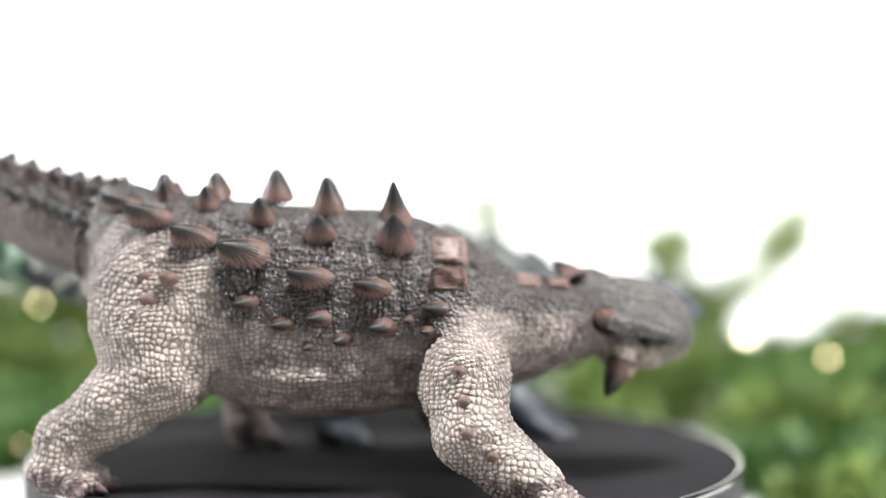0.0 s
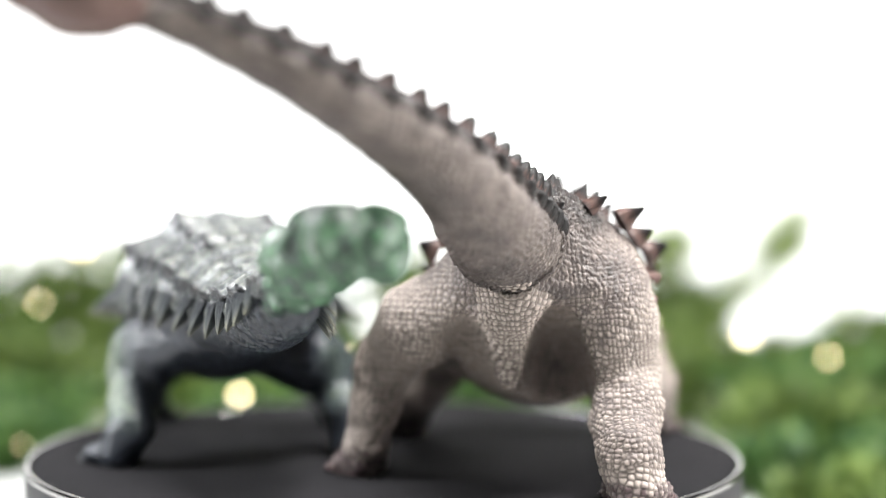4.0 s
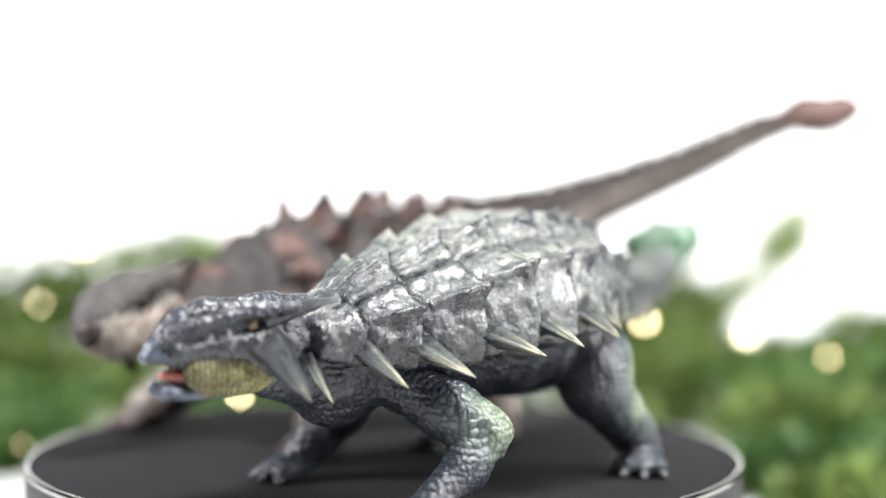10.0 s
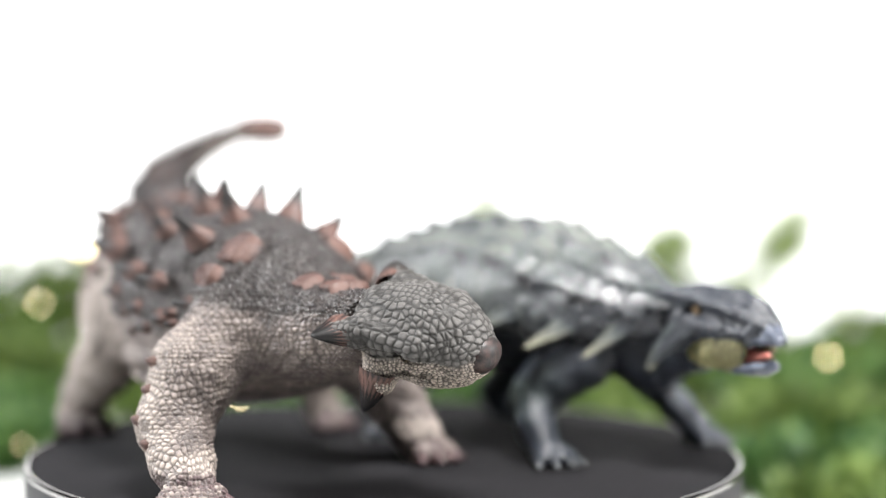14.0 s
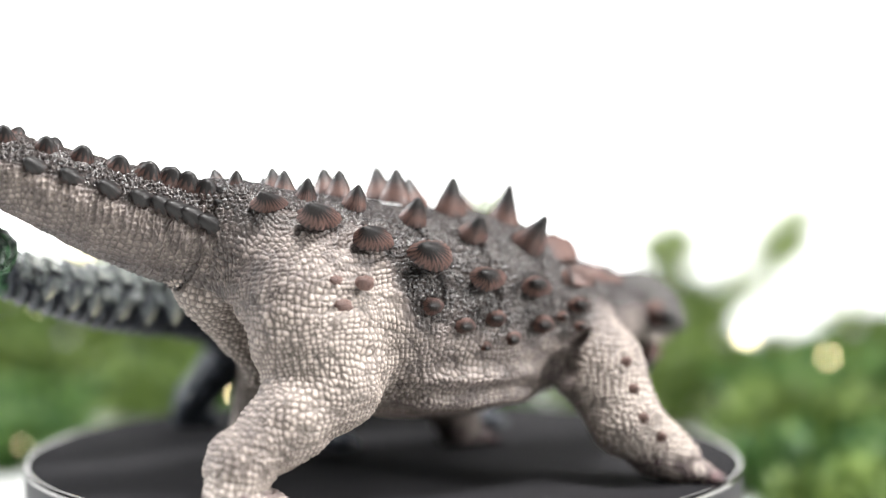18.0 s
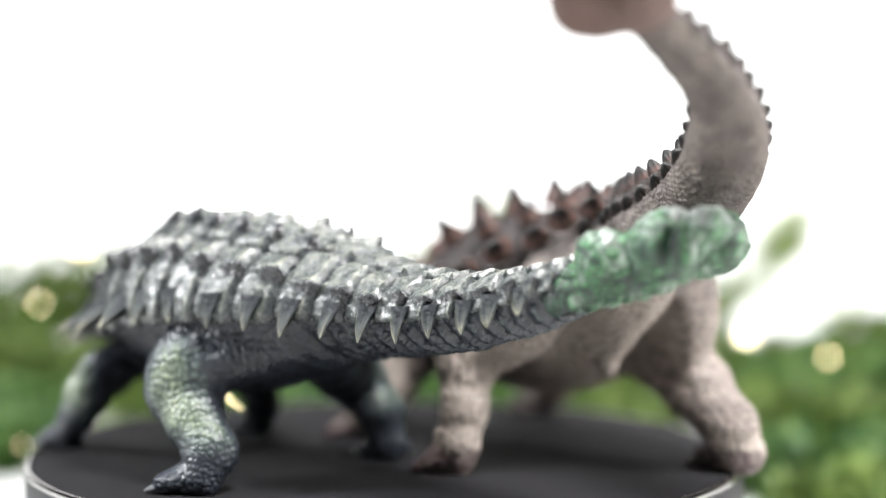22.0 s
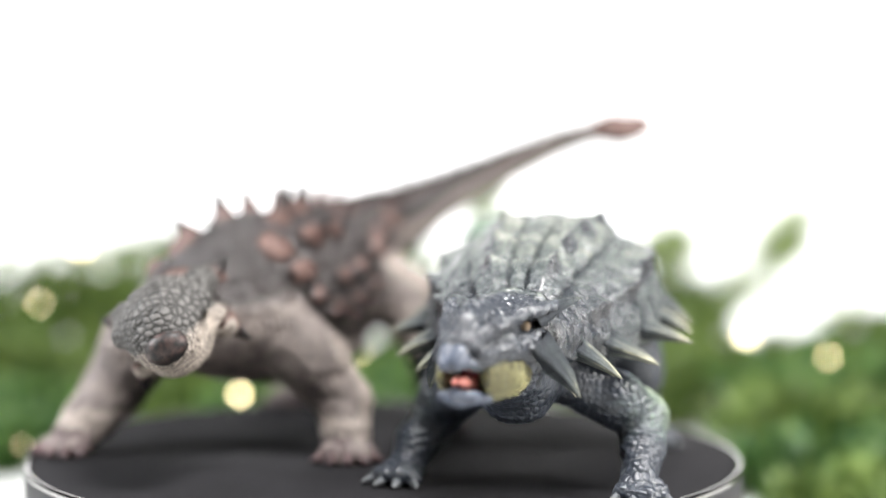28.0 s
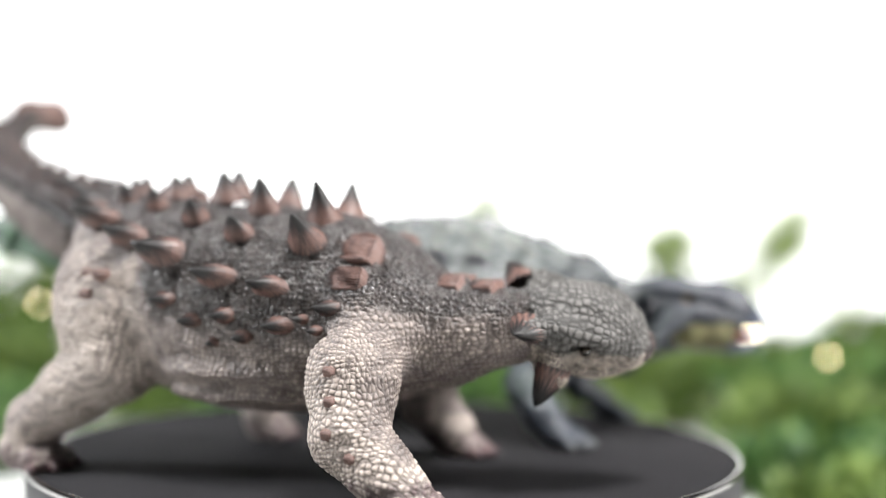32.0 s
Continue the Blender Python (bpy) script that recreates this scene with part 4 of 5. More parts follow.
def brown_armour(ob, off):
    """Ribbed horn studs of the back: foot at the given tip less the height, mirrored over the spine."""
    studs = [  # tip x, y, z, length, width, height
        (1, -64.5, 89.2, 13, 11, 13), (-18.5, -62, 90.3, 11, 9, 9.5), (-34, -55, 92.5, 10.5, 9, 8), (-52, -53, 91.5, 9, 8, 6), (-68, -50, 91, 8, 7, 5.5), (-82, -49, 90.5, 7.5, 6, 5),
        (1, -81, 79.2, 13, 10, 11), (-20, -77.5, 78.7, 10, 8, 6), (-37, -71, 83.7, 9.5, 8, 6), (-53, -65, 87, 8, 7, 5), (-66, -60, 88.7, 9, 7, 7)]
    blades = [(-89, -51.5, 83.5, 8, 6, 4.5), (-82, -64, 85.5, 13, 7, 6.5), (-74, -75.5, 82.5, 15, 9, 8), (-60, -80, 76.5, 14, 10, 6.5), (-46, -87, 72, 16, 12, 7.5), (-27, -88, 64.5, 14, 9, 6), (-9, -88.5, 61.5, 12, 8, 6),
              (10, -86, 54.5, 11, 8, 5.5), (-42, -84.5, 55.5, 8, 7, 3.5), (-32, -86, 49.5, 8, 6, 3.2), (-22, -86.5, 51.5, 8.5, 6.5, 3.5), (-15, -86, 45, 6.5, 6, 3), (-5, -87, 49, 9, 7, 3.5), (4, -86, 51, 4, 4, 2), (9, -88, 48, 4, 4, 2), (-23.5, -85, 43, 4, 4, 2)]
    plates = [(16, -69.5, 71, 14.5, 13, 5.5), (16.5, -80, 62, 12, 8, 4.5), (40, -59, 61.5, 10, 9, 3.6), (50, -56, 60.5, 8, 8, 3.6)]
    n = 100
    for group, keel, lean in ((studs, 0.2, 0.06), (blades, 0.35, 0.46), (plates, 0.0, 0.1)):
        for x, y, z, length, width, height in group:
            if group is blades:
                length, width, height, z = length * 0.86, width * 0.74, height * 0.70, z - 1.2
            for side in (1, -1):
                n += 1
                yc = smooth_rows(BROWN_TRUNK, np.array([float(x)]))[0, 0]
                yy = y if side == 1 else 2 * yc - y
                normal = brown_normal(x, yy, z)
                if group is plates:
                    me = plate_mesh("osteoderm", length, width, height, SPIKE_BROWN, n)
                else:
                    me = spike_mesh("osteoderm", length * (0.90 if group is studs else 1.06), width * (0.90 if group is studs else 1.06), height, SPIKE_BROWN, lean, 23, 9, 0.95 if height > 10 else 0.86, 2.0, keel, n, 0.34 if height > 10 else 0.2)
                tip = Vector((x, yy, z + (0.9 if side == -1 and group is studs else 0)))
                m = frame_of(normal, (1, 0, 0))
                base = tip - normal * height + m.col[0] * (lean * length if group is not plates else 0)
                part("osteoderm", me, ob, "", sit(np.array(base) - off, normal, (1, 0, 0)))
    # small dark studs down the fore legs
    for x, y, z, d in ((19, -96.4, 37, 4.0), (20.2, -98.2, 29.2, 4.4), (20.8, -101.6, 21.2, 4.4), (27.5, -102.1, 15.3, 4.0)):
        me = spike_mesh("leg_stud", d, d, 2.2, CLUB_BROWN, 0.1, 7, 5, 0.8, 1.5)
        part("leg_stud", me, ob, "", sit(np.array((x, y + 0.4, z)) - off, (-0.1, -1, 0.3), (1, 0, 0)))
    for x, y, z, d in ((-67, -77.4, 61.3, 4.2), (-60.5, -81.5, 61.2, 4.4), (-66, -79.5, 55, 5)):
        me = spike_mesh("leg_stud", d * 1.3, d, 1.5, CLUB_BROWN, 0.3, 7, 5, 0.8, 1.5)
        part("leg_stud", me, ob, "", sit(np.array((x, y + 0.3, z)) - off, (-0.1, -1, 0.5), (1, 0, 0)))


def plate_mesh(name, length, width, height, mat, seed):
    """A low squarish horn plate with a raised edge and fine ribs that run from its fore edge to the hind one."""
    rnd = random.Random(seed)
    nx, ny = 13, 33
    verts, pig = [], []
    for i in range(nx):
        for j in range(ny):
            u, v = 2 * i / (nx - 1) - 1, 2 * j / (ny - 1) - 1
            edge = max(abs(u), abs(v))
            shrink = 1 - 0.22 * min(abs(u), abs(v)) ** 2
            rib = math.sin(11 * math.pi * v + 0.8 * math.sin(2 * u + seed)) + rnd.uniform(-0.4, 0.4)
            z = height * (0.86 + 0.16 * (edge > 0.72) - 0.18 * u * u - 0.42 * v * v) + 0.11 * height * rib
            z = z if edge < 0.93 else (0.45 * height if edge < 0.99 else -1.5)
            verts.append((0.5 * length * u * shrink, 0.5 * width * v * shrink * (1 + 0.1 * u), z))
            pig.append(0.05 if edge > 0.93 else 0.34 + 0.12 * rib + 0.14 * (u < -0.6))
    faces = [(i * ny + j, i * ny + j + 1, (i + 1) * ny + j + 1, (i + 1) * ny + j) for i in range(nx - 1) for j in range(ny - 1)]
    return mesh_of(name, verts, faces, mat, pig)


# ---- green figurine ----
GREEN_AT = (10.0, 55.0, 0.0)
GREEN_TRUNK = [(-128, 15, 62, 6, 6, 6), (-115, 19.5, 57, 7.5, 7, 7), (-95, 25.5, 51.5, 11, 9.5, 7.5), (-75, 32, 49, 14.5, 12.5, 9), (-55, 39.5, 49, 19.5, 17.5, 11.5), (-35, 49, 49, 25.5, 23.5, 19), (-10, 56, 49, 32, 28, 25),
               (15, 57, 48, 34, 28, 23), (40, 57, 46.5, 29, 22, 21), (60, 58, 45.5, 20, 15, 16), (76, 60, 46, 12.5, 6, 12), (86, 60, 46, 9.5, 4, 10)]


def green_point(x, g, lift):
    """A point over the armoured back: g degrees from the spine, positive to the +y side."""
    yc, zc, w, up, dn = smooth_rows(GREEN_TRUNK, np.array([float(x)]))[0]
    h = up if abs(g) <= 90 else dn
    s, c = math.sin(radians(g)), math.cos(radians(g))
    n = Vector((0, s / w, c / h)).normalized()
    return Vector((x, yc + w * s, zc + h * c)) + n * lift, n


def crinkle(p):
    """Creased foil: sharp crests of two sizes."""
    a = 1 - 2 * abs(noise.noise(p * 0.22))
    c = 1 - 2 * abs(noise.noise(p * 0.55 + Vector((7, 3, 1))))
    return 1.1 * a + 0.5 * c - 0.8


def armour_plate(x0, x1, g0, g1, thick, keel, seed, ridge=0.5):
    """A bent, hammered plate between two bands; a tent-like keel rises along it to a point that hangs over the hind edge (x0)."""
    rnd = random.Random(seed)
    nx, ng = 17, 25 if abs(g1 - g0) < 40 else 45
    verts, pig = [], []
    ridge += rnd.uniform(-0.05, 0.05)
    keel *= rnd.uniform(0.62, 0.86)
    for layer in (0, 1):
        for i in range(nx):
            u = i / (nx - 1)
            for j in range(ng):
                v = j / (ng - 1)
                edge, lateral = min(u, 1 - u), min(v, 1 - v)
                g = g0 + (g1 - g0) * v
                off = (v - ridge) / (ridge if v < ridge else 1 - ridge)
                x = x0 + (x1 - x0) * u - (1 - u) * 0.9 * math.sin(math.pi * v)
                turn = abs(g - g0 - (g1 - g0) * ridge)
                tent = max(0.0, 1 - turn / (13.0 if off < 0 else 10.0))
                crest = max(0.0, 1 - turn / 4.0)
                rise = max(0.0, 1 - u / 0.85)
                lump = 0.0
                if layer == 0:
                    lift = -1.5
                else:
                    p, n = green_point(x, g, 0)
                    lump = crinkle(p)
                    lift = thick * (min(1, edge * 10) if u > 0.5 else 1) * min(1, 0.25 + lateral * 8) + 1.5 * (1 - u) + lump * 0.46 * min(1, edge * 8 + 0.2)
                    lift += keel * (0.62 * tent ** 1.2 + 0.38 * crest) * rise ** 0.8
                    x -= 0.5 * keel * (tent ** 2) * max(0.0, 1 - u / 0.5) ** 1.2
                p, n = green_point(x, g, lift)
                verts.append(p)
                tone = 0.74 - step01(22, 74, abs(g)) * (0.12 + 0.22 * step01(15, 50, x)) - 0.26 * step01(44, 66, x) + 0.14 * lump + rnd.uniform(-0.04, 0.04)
                # dark keel cap; shade of the steep outer face is put into its colour
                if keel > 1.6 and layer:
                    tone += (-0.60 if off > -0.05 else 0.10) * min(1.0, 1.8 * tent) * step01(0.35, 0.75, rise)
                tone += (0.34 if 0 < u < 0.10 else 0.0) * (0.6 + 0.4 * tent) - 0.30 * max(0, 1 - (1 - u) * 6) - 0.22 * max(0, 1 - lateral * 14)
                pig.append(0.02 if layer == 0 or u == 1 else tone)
    faces = []
    for i in range(nx - 1):
        for j in range(ng - 1):
            a = nx * ng + i * ng + j
            faces.append((a, a + 1, a + ng + 1, a + ng))
    ring = [j for j in range(ng)] + [i * ng + ng - 1 for i in range(1, nx)] + [(nx - 1) * ng + j for j in range(ng - 2, -1, -1)] + [i * ng for i in range(nx - 2, 0, -1)]
    for a, b in zip(ring, ring[1:] + ring[:1]):
        faces.append((a, b, b + nx * ng, a + nx * ng))
    return verts, faces, pig


def green_dinosaur():
    off = np.array(GREEN_AT)
    ob = root("dinosaur_figurine", GREEN_AT, "blue-green armoured dinosaur figurine, mouth open, standing on the black plate", "dinosaur figurine", "dinosaur figurines")
    clay = Clay((-132, -6, -1), (90, 112, 80), 0.8)
    clay.trunk(GREEN_TRUNK, 3, 0.22)
    clay.limb([(50, 70, 33, 8.6), (45, 84, 25.5, 7.6), (39.5, 90.5, 20.5, 7.0)], 3.5)
    clay.limb([(39.5, 90.5, 20.5, 6.8), (47, 92, 12.5, 5.6), (57, 92, 6, 5.0)], 3)
    clay.limb([(52, 42, 32, 9.5), (45, 34, 26, 8.4), (41, 29.5, 20, 7.6)], 4)
    clay.limb([(41, 29.5, 20, 7.2), (47.5, 24.5, 11, 6.0), (53, 23, 5, 5.4)], 3)
    clay.limb([(-22, 69, 42, 11.5), (-17, 78, 34, 11), (-15.5, 81, 27.5, 9.8)], 5)
    clay.limb([(-15.5, 81, 27.5, 9.4), (-25.5, 80, 19.5, 8.0), (-34.5, 79, 11.5, 6.8), (-36, 82, 5, 6.2)], 3.5)
    clay.limb([(-44, 54, 42, 6), (-24, 74, 34, 8)], 5)
    clay.limb([(-44, 44, 42, 6), (-20, 30, 32, 8)], 5)
    clay.limb([(-20, 39, 41, 11.5), (-13, 25, 32, 10.6), (-9, 18, 26, 9.2)], 5)
    clay.limb([(-9, 18, 26, 9), (-17, 13, 16, 7), (-20, 12, 6, 5.8)], 3.5)
    clay.blob((66, 59, 36), (16, 12, 9), (0, 12, 0), 6)
    clay.blob((66, 59, 31), (11, 10.5, 10), (0, -12, 0), 6)
    clay.blob((82, 59.5, 36), (11, 8.5, 6.5), (0, 0, 0), 5)
    claws = []
    claws += toes(ob, clay, (57, 92, 4.5), 12, HIDE_GREEN, 4, 28, 8, 3.2)
    claws += toes(ob, clay, (54, 23, 4.5), -12, HIDE_GREEN, 4, 28, 8, 3.2)
    claws += toes(ob, clay, (-35, 83.5, 4.5), 25, HIDE_GREEN, 4, 28, 9, 3.4)
    claws += toes(ob, clay, (-20, 12, 4.5), -20, HIDE_GREEN, 4, 28, 9, 3.4)
    v, f = clay.skin()
    row = smooth_rows(GREEN_TRUNK, v[:, 0])
    out = np.abs(v[:, 1] - row[:, 0]) / row[:, 2]
    back = step01(4.0, -8.0, v[:, 0] - np.where(v[:, 0] > 10, 47, -14))
    # limbs paler on outer and hind faces; -y limbs coloured darker for their shade
    pig = 0.20 + step01(0.95, 1.3, out) * step01(6, 22, v[:, 2]) * (0.22 + 0.36 * back * (0.45 + 0.55 * (v[:, 1] > 57)))
    pig = np.where(v[:, 2] < 9, 0.32, pig)
    v = wrinkle(v, 0.7, 0.16, (1.5, 1, 1))
    # ribs across the underside of the tail
    rib = np.sin(2 * math.pi * v[:, 0] / 4.3) * step01(-42, -58, v[:, 0]) * step01(-0.05, -0.35, (v[:, 2] - row[:, 1]) / row[:, 4])
    v = v + normals_of(v, f) * (0.75 * rib)[:, None]
    pig = pig + 0.20 * rib
    # fine creases round the limbs
    fold = np.sin(2.5 * v[:, 2] + 3.0 * np.sin(0.16 * v[:, 0] + 0.2 * v[:, 1]) + 1.2 * np.sin(0.7 * v[:, 0])) * (0.5 + 0.5 * np.sin(0.31 * v[:, 0] + 0.27 * v[:, 2] - 0.2 * v[:, 1])) * step01(1.0, 1.25, out) * step01(7, 12, v[:, 2])
    v = v + normals_of(v, f) * (0.16 * fold)[:, None]
    pig = pig + 0.05 * fold
    v[:, 2] = np.maximum(v[:, 2], 0)
    v, f, pig, joint = scaled(v, f, pig, 2.1, 1.5, 0.42, 0.6, (0.55, 0.85))
    part("body", mesh_of("body", v - off, f, HIDE_GREEN, pig, True, joint), ob, "scaly blue-black body with pale green limbs")
    set_claws(ob, claws, CLAW_GREEN, 2.6, off)
    green_armour(ob, off)
    green_club(ob, off)
    green_head(ob, off)
    return ob


GREEN_BANDS = [82, 70, 55.5, 38.5, 22, 7.5, -5.5, -15.5, -26, -36.5, -46.5, -56, -64.5, -72.5, -80, -87.5, -95.5, -104, -111, -117, -122]
# tips of the edge spikes on one flank, band by band
GREEN_TIPS = [(80, 78, 30.5), (63.5, 88, 34), (48, 96.5, 36.5), (30, 104.5, 41.5), (14, 103, 43), (-2.5, 101.5, 44.5), (-12, 94, 46), (-22, 87, 47), (-33, 80, 46), (-43.5, 73.5, 46), (-53, 67, 44.5), (-63.5, 60, 44.5),
              (-73, 53.5, 44), (-82, 47, 44), (-90.5, 42, 46), (-100, 38, 47.5), (-107, 35, 49.5), (-115, 31, 53)]


def green_armour(ob, off):
    n = 0
    for b, (x1, x0) in enumerate(zip(GREEN_BANDS, GREEN_BANDS[1:])):
        low = (118, 117, 113, 107, 102, 98, 96)[b] if b < 7 else 94
        crown = (76, 70, 65, 58, 54, 54, 54, 54, 55, 57)[b] if b < 10 else 62
        if b == 0:
            rows = [(-34, 34, 0.4, 0.5), (34, low, 0.4, 0.5)]
        elif b == 1:
            rows = [(-7, 7, 0.4, 0.5), (7, 40, 4.2, 0.4), (40, low, 3.6, (crown - 40) / (low - 40))]
        elif b < 10:
            rows = [(-7, 7, 0.5, 0.5), (7, 37, 4.8, 0.40 if b < 4 else 0.56), (37, low, 5.6, (crown - 37) / (low - 37))]
        else:
            rows = [(-22, 22, 0.5, 0.5), (22, 90, 4.4 - 0.25 * (b - 10), 0.58)]
        thick = 2.0 if b < 11 else 1.5
        for g0, g1, keel, ridge in rows:
            for side in (1, -1):
                if g0 < 0 and side < 0:
                    continue
                n += 1
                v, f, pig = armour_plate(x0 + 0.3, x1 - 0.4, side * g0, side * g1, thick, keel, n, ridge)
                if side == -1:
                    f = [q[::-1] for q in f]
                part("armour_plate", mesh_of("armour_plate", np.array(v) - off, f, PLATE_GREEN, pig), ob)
        if b >= len(GREEN_TIPS):
            continue
        # a keeled edge spike on each flank
        tip = Vector(GREEN_TIPS[b])
        for side in (1, -1):
            p, nrm = green_point(tip.x + (4.0 if 0 < b < 8 else 2.0), side * (low - (15 if b else 3)), 1.0)
            yc = smooth_rows(GREEN_TRUNK, np.array([tip.x]))[0, 0]
            way = Vector((tip.x, tip.y if side == 1 else 2 * yc - tip.y, tip.z)) - p
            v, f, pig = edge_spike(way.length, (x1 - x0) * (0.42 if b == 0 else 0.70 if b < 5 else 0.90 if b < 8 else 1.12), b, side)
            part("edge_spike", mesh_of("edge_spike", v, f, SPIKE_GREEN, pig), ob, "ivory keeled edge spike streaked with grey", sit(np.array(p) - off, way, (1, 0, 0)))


def edge_spike(size, width, seed, side=1, bow=0.03):
    """A flattened, keeled horn that sweeps to a point; along its z, width along x, bowed to its y."""
    around, rings = 28, 11
    verts, pig = [], []
    rnd = random.Random(seed)
    streak = [rnd.uniform(-0.36, 0.22) for _ in range(around)]
    for i in range(rings + 1):
        t = i / rings
        s = (1 - t) ** 0.86 + 0.02
        for j in range(around):
            g = 2 * math.pi * j / around
            c, d = math.cos(g), math.sin(g)
            k = 1 / (abs(c) + abs(d)) * (1 + 0.16 * streak[j])
            verts.append((0.5 * width * s * c * k + 0.05 * size * math.sin(math.pi * t), 0.34 * width * s * d * k - side * bow * size * math.sin(math.pi * t), size * t - 1.5 * (1 - t) ** 3))
            # fore facet paler than the hind one, foot darkest, tip palest
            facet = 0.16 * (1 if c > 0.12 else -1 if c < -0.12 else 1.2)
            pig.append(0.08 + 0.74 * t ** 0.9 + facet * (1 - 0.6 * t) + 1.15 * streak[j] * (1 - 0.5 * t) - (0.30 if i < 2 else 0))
    faces = [(i * around + j, i * around + (j + 1) % around, (i + 1) * around + (j + 1) % around, (i + 1) * around + j) for i in range(rings) for j in range(around)]
    faces.append(tuple(range(rings * around, (rings + 1) * around)))
    return verts, faces, pig


def green_club(ob, off):
    clay = Clay((-180, -34, 44), (-112, 40, 98), 0.8)
    clay.limb([(-120, 19.5, 59, 6.5), (-132, 13.5, 63.5, 6.5), (-142, 7, 67, 7)], 4)
    # two great lobes fused at the tip, a smaller one before each
    for c, r, a, k in (((-142, 5, 69), (11, 9, 7), 22, 3), ((-146, 10, 71.5), (11, 8, 8.6), 25, 1.2), ((-146, -4, 71.5), (11, 7.5, 8.6), 20, 1.2), ((-153.5, 4, 75.5), (6, 7.5, 5), 22, 1.2),
                       ((-133.5, 18.5, 68.3), (7.8, 6, 6.8), 25, 0.8), ((-134.5, -5.5, 68.3), (7.8, 5.5, 6.8), 15, 0.8)):
        clay.blob(c, r, (0, 22, a), k)
    for line, r in (([(-141, 25, 62), (-142, 21.5, 70), (-140, 16, 78)], 1.6), ([(-143, -13, 62), (-143, -10, 70), (-141, -5, 78)], 1.6), ([(-158, 3, 82), (-146, 4, 82), (-132, 8, 77)], 0.9),
                    ([(-151, 16, 68), (-151.5, 13, 77), (-150, 5, 82)], 1.0), ([(-126, 24, 63), (-133, 24, 63), (-146, 17, 64)], 1.2)):
        clay.crease(line, r, 1.6)
    v, f = clay.skin()
    ridges = np.array([noise.noise(Vector(p) * 0.16 + Vector((3, 1, 4))) for p in v])
    groove = np.array([abs(noise.noise(Vector((p[0] * 0.10, p[1] * 0.26, p[2] * 0.07)))) for p in v])
    # colour greener past the tail's end, paler towards the top, darker along grooves
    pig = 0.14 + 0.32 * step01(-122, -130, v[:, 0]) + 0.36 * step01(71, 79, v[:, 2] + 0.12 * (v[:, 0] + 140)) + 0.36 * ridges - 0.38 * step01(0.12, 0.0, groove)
    v = wrinkle(v, 0.9, 0.22)
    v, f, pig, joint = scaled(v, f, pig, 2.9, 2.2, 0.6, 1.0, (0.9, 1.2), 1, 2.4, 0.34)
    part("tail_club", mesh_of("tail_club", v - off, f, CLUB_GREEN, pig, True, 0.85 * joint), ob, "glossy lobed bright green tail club")


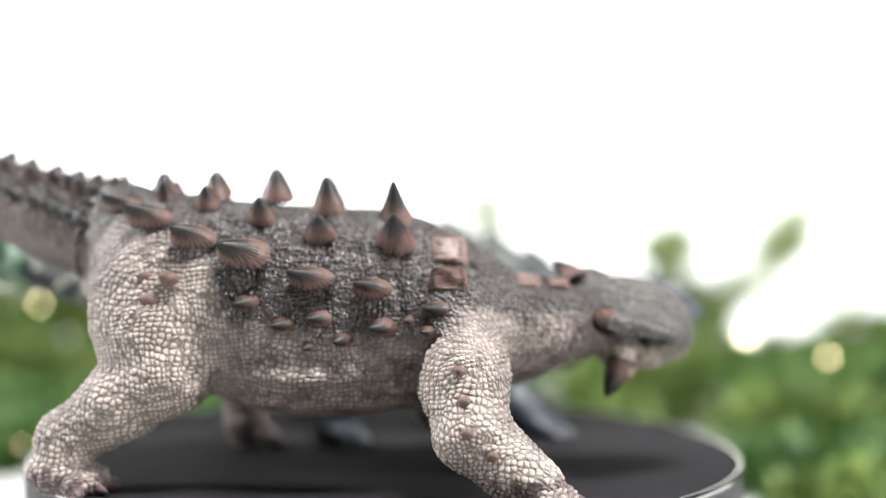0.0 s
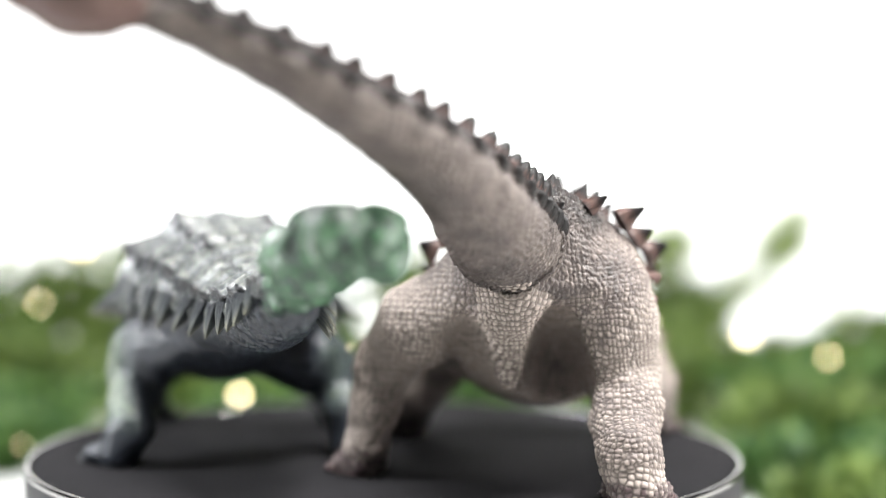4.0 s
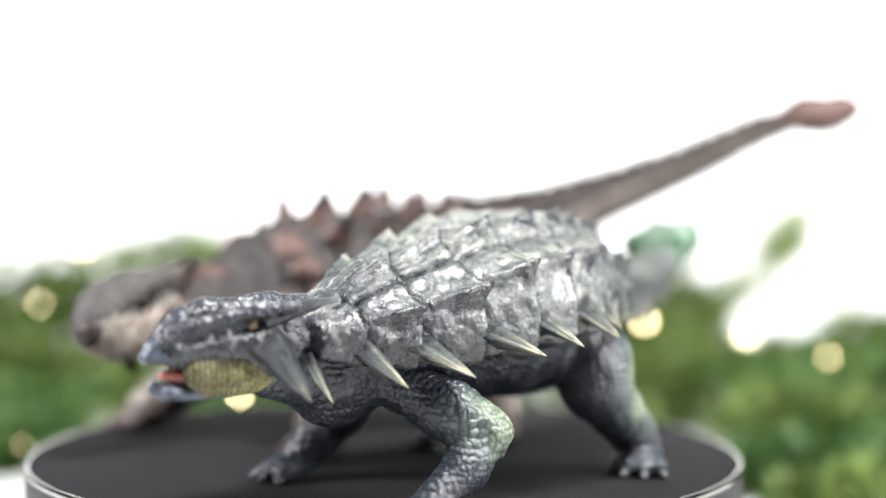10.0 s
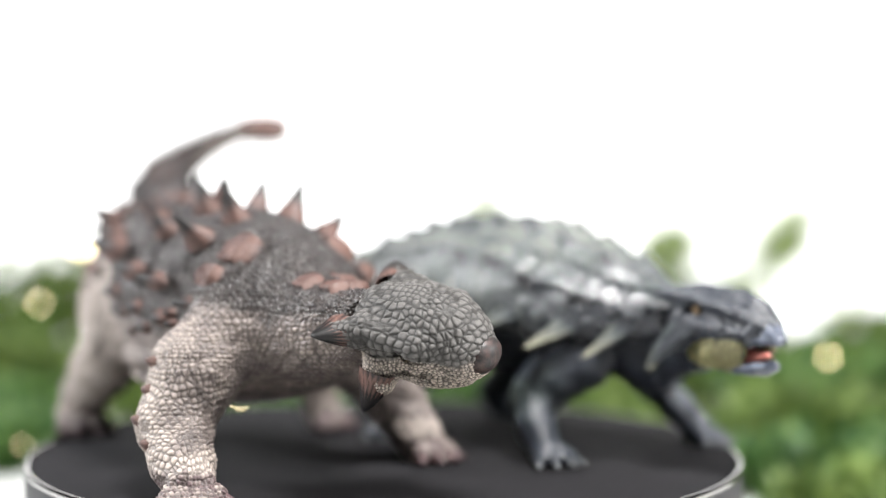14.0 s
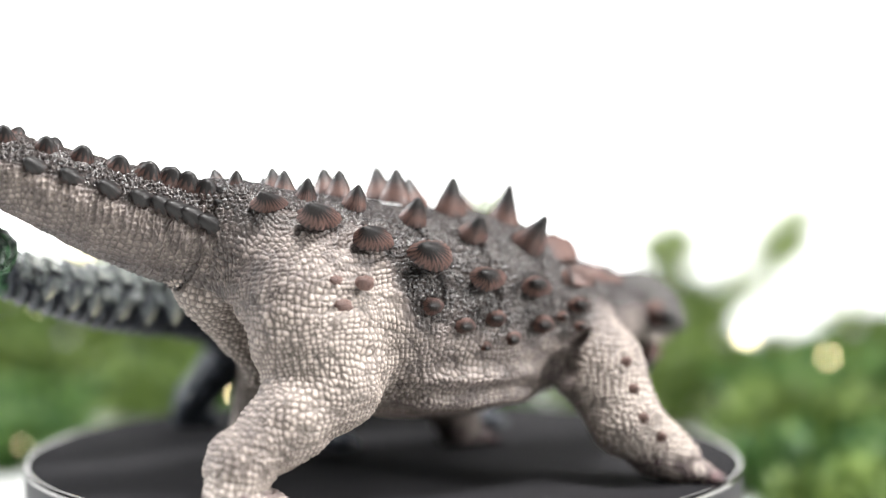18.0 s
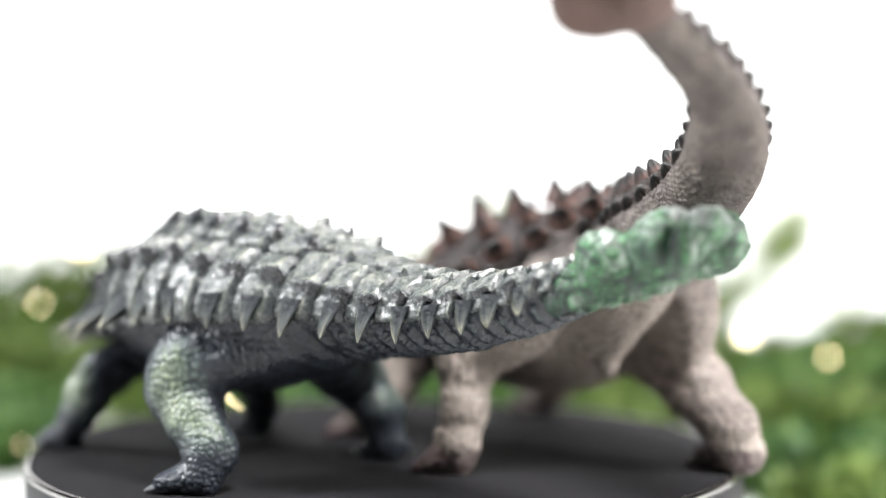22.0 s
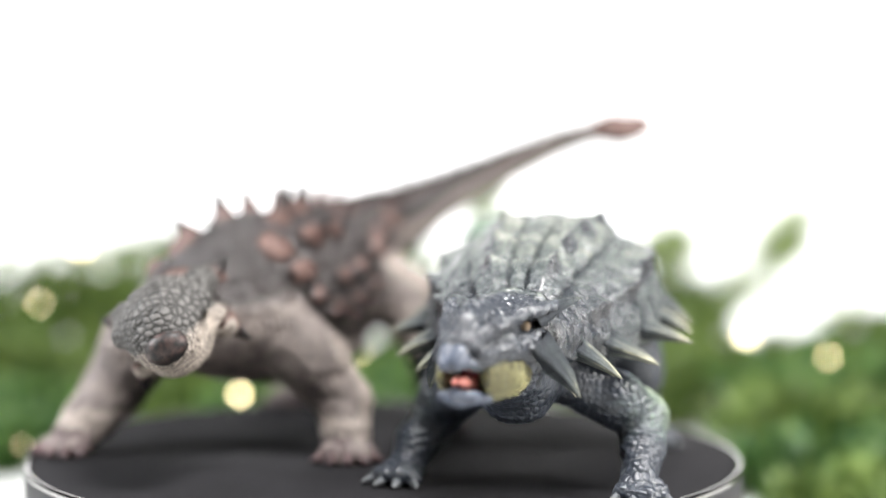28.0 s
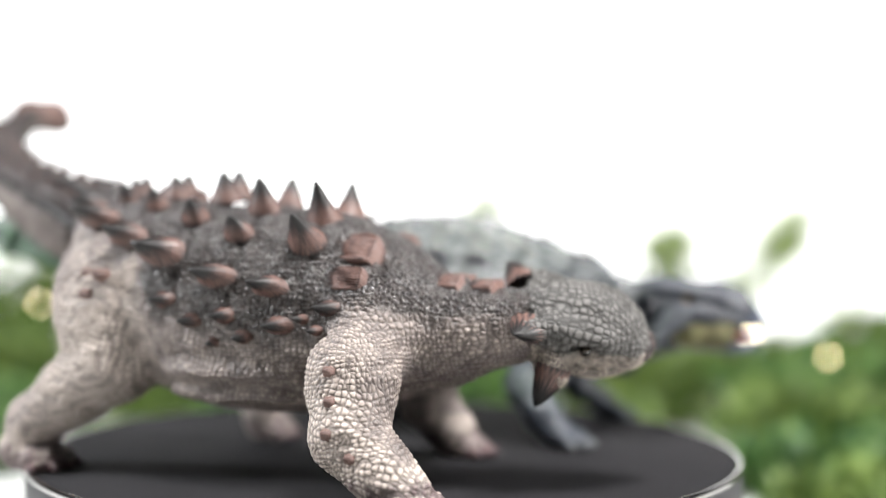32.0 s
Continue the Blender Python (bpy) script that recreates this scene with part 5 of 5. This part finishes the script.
def green_head(ob, off):
    fwd = Vector((0.984, -0.150, -0.055)).normalized()
    left = Vector((0.15, 0.99, 0.0))
    up = fwd.cross(left).normalized()
    left = up.cross(fwd)
    m = Matrix((fwd, left, up)).transposed().to_4x4()
    m.translation = (Vector((75, 61, 52)) - Vector(off)) * MM
    clay = Clay((-12, -24, -26), (50, 24, 12), 0.5)
    # skull roof: a flat wedge that slopes to the beak, its edges run out into the brow horns
    clay.blob((9, 0, -4.5), (18, 12, 7), (0, 8, 0), 4)
    clay.blob((24, 0, -5.5), (17, 9, 6.2), (0, 10, 0), 4)
    clay.blob((35, 0, -5.4), (9.5, 6.5, 5.2), (0, 14, 0), 3)
    clay.blob((4, 0, -10), (13, 12, 11), (0, 0, 0), 5)
    clay.blob((9, 0, 1.6), (17, 12.5, 2.6), (0, 11, 0), 3)
    clay.limb([(38.5, 0, -2.2, 3.0), (34, 0, 0.6, 3.4), (26, 0, 2.4, 3.6), (4, 0, 3.6, 3.0)], 4)
    for s in (-1, 1):
        clay.limb([(40, s * 3.6, -3.0, 2.2), (30, s * 7.4, 0.2, 2.3), (14, s * 12.6, 2.6, 2.3), (3, s * 16.5, 3.8, 1.6)], 1.6)
        clay.limb([(36, s * 6.2, -5.6, 2.2), (24, s * 9.6, -5.2, 2.6), (13, s * 10.2, -6, 5.4), (9.5, s * 12.4, -9.5, 4)], 3)
        clay.blob((18, s * 13.8, -0.6), (7, 3.0, 1.7), (0, 10, 0), 1.2, True)
        clay.blob((40.5, s * 5.5, -5.0), (1.4, 1.2, 1.2), (0, 0, 0), 0.5, True)
        clay.crease([(36, s * 7.6, -3.6), (28, s * 10.6, -1.8), (17, s * 14.0, 0.0), (7, s * 16.8, 1.2)], 0.9, 1.5)
    clay.blob((38, 0, -13.2), (16, 6.0, 5.6), (0, 4, 0), 1.0, True)
    v, f = clay.skin()
    pig = 0.40 + 0.25 * step01(-4, 5, v[:, 2]) + 0.2 * step01(10, 4, v[:, 0]) * step01(12, 18, np.abs(v[:, 1]))
    v = wrinkle(v, 0.5, 0.45)
    v[:, 0] = 45 - 0.84 * (44 - v[:, 0])
    v[:, 1] *= 0.86
    v, f, pig, joint = scaled(v, f, pig, 1.2, 1.6, 0.24, 0.8, (0.5, 0.7), 1, 1.0, 0.22)
    head = part("head", mesh_of("head", v, f, HEAD_GREEN, pig, True, joint), ob, "flat-topped blue-black knobbly head with an open mouth", m)
    beak = Clay((32, -10, -16), (54, 10, 4), 0.4)
    for s in (-1, 1):
        beak.blob((42.6, s * 1.6, -4.8), (4.6, 2.3, 2.7), (0, 38, 0), 1)
        beak.limb([(45.4, s * 2.2, -7.0, 1.0), (40, s * 4.6, -7.2, 1.0), (35, s * 5.8, -7.0, 0.9)], 1)
    beak.blob((45.8, 0, -7.0), (1.5, 2.4, 1.7), (0, 12, 0), 1.5)
    bv, bf = beak.skin()
    part("upper_beak", mesh_of("upper_beak", bv, bf, BEAK_GREEN), head, "grey-blue horny beak")
    jaw = Clay((0, -14, -30), (52, 14, -8), 0.5)
    jaw.limb([(34, 5.0, -16.6, 1.3), (41, 3.9, -15.4, 1.3), (44, 0, -14.6, 1.4), (41, -3.9, -15.4, 1.3), (34, -5.0, -16.6, 1.3)], 1.2)
    jaw.blob((27, 0, -17.4), (16, 5.4, 1.6), (0, 0, 0), 2)
    bv, bf = jaw.skin()
    part("lower_jaw", mesh_of("lower_jaw", bv, bf, BEAK_GREEN), head, "grey-blue lower jaw")
    bv, bf = ball(1, (13, 5.6, 5.6))
    part("mouth_lining", mesh_of("mouth_lining", bv, bf, MOUTH), head, "wet red mouth lining", pose(22 * MM, 0, -12.0 * MM))
    bv, bf = ball(1, (8, 3.0, 2.0))
    part("tongue", mesh_of("tongue", bv, bf, TONGUE), head, "pink tongue", pose(35 * MM, 0, -13.2 * MM, 0, -12, 0))
    for s in (-1, 1):
        pouch = Clay((4, -10, -26), (42, 10, 0), 0.5)
        pouch.blob((22, 0.4, -12.0), (8.0, 4.4, 5.6), (0, 0, 0), 2)
        pouch.blob((30, -0.6, -11.0), (8.5, 3.4, 6.6), (0, 0, 0), 2)
        for k in range(10):
            pouch.limb([(25 + 1.35 * k, 1.5 - 0.42 * k, -5.2 - 0.12 * k, 0.45), (24.6 + 1.3 * k, 3.1 - 0.45 * k, -11, 0.5), (24 + 1.3 * k, 2.2 - 0.45 * k, -17.6, 0.45)], 0.5)
        bv, bf = pouch.skin()
        bv, bf, pig, joint = scaled(bv, bf, 0.74 - 0.28 * step01(26, 31, bv[:, 0]) + 0.25 * np.sin(4.6 * bv[:, 0]) * step01(23, 26, bv[:, 0]) - 0.5 * step01(-9.5, -6.5, bv[:, 2]), 1.0, 1.0, 0.25, 0.7)
        bv[:, 1] = s * (bv[:, 1] + 6.4)
        part("cheek_pouch", mesh_of("cheek_pouch", bv, bf, POUCH_GREEN, pig, True, joint), head, "pebbly yellow cheek with vertical folds")
        bv, bf = ball(1.5)
        part("eye", mesh_of("eye", bv, bf, EYE_AMBER), head, "small glossy pale amber eye", pose(21 * MM, s * 9.9 * MM, -0.4 * MM))
        v, f, pig = edge_spike(18, 10, 3, s, 0.0)
        part("brow_horn", mesh_of("brow_horn", v, f, SPIKE_GREEN, [max(0.0, p ** 1.8 - 0.12) for p in np.clip(pig, 0, 1)]), head, "pale-tipped horn", sit((16, s * 10.4, 1.4), (-0.86, s * 0.46, 0.20), (0, s * -1, 0.30)))
        v, f, pig = edge_spike(17.5, 15, 4, s, 0.05)
        part("cheek_horn", mesh_of("cheek_horn", v, f, SPIKE_GREEN, [max(0.0, p ** 2.2 - 0.14) for p in np.clip(pig, 0, 1)]), head, "pale-tipped horn", sit((17, s * 11.5, -6.4), (-0.32, s * 0.56, -0.76), (1, 0, 0.3)))


BROWN = brown_dinosaur()
GREEN = green_dinosaur()


def motions():
    walk(PLATE, pose_rows((0, 0, 0)))
    walk(BROWN, pose_rows(BROWN_AT))
    walk(GREEN, pose_rows(GREEN_AT))


motions()
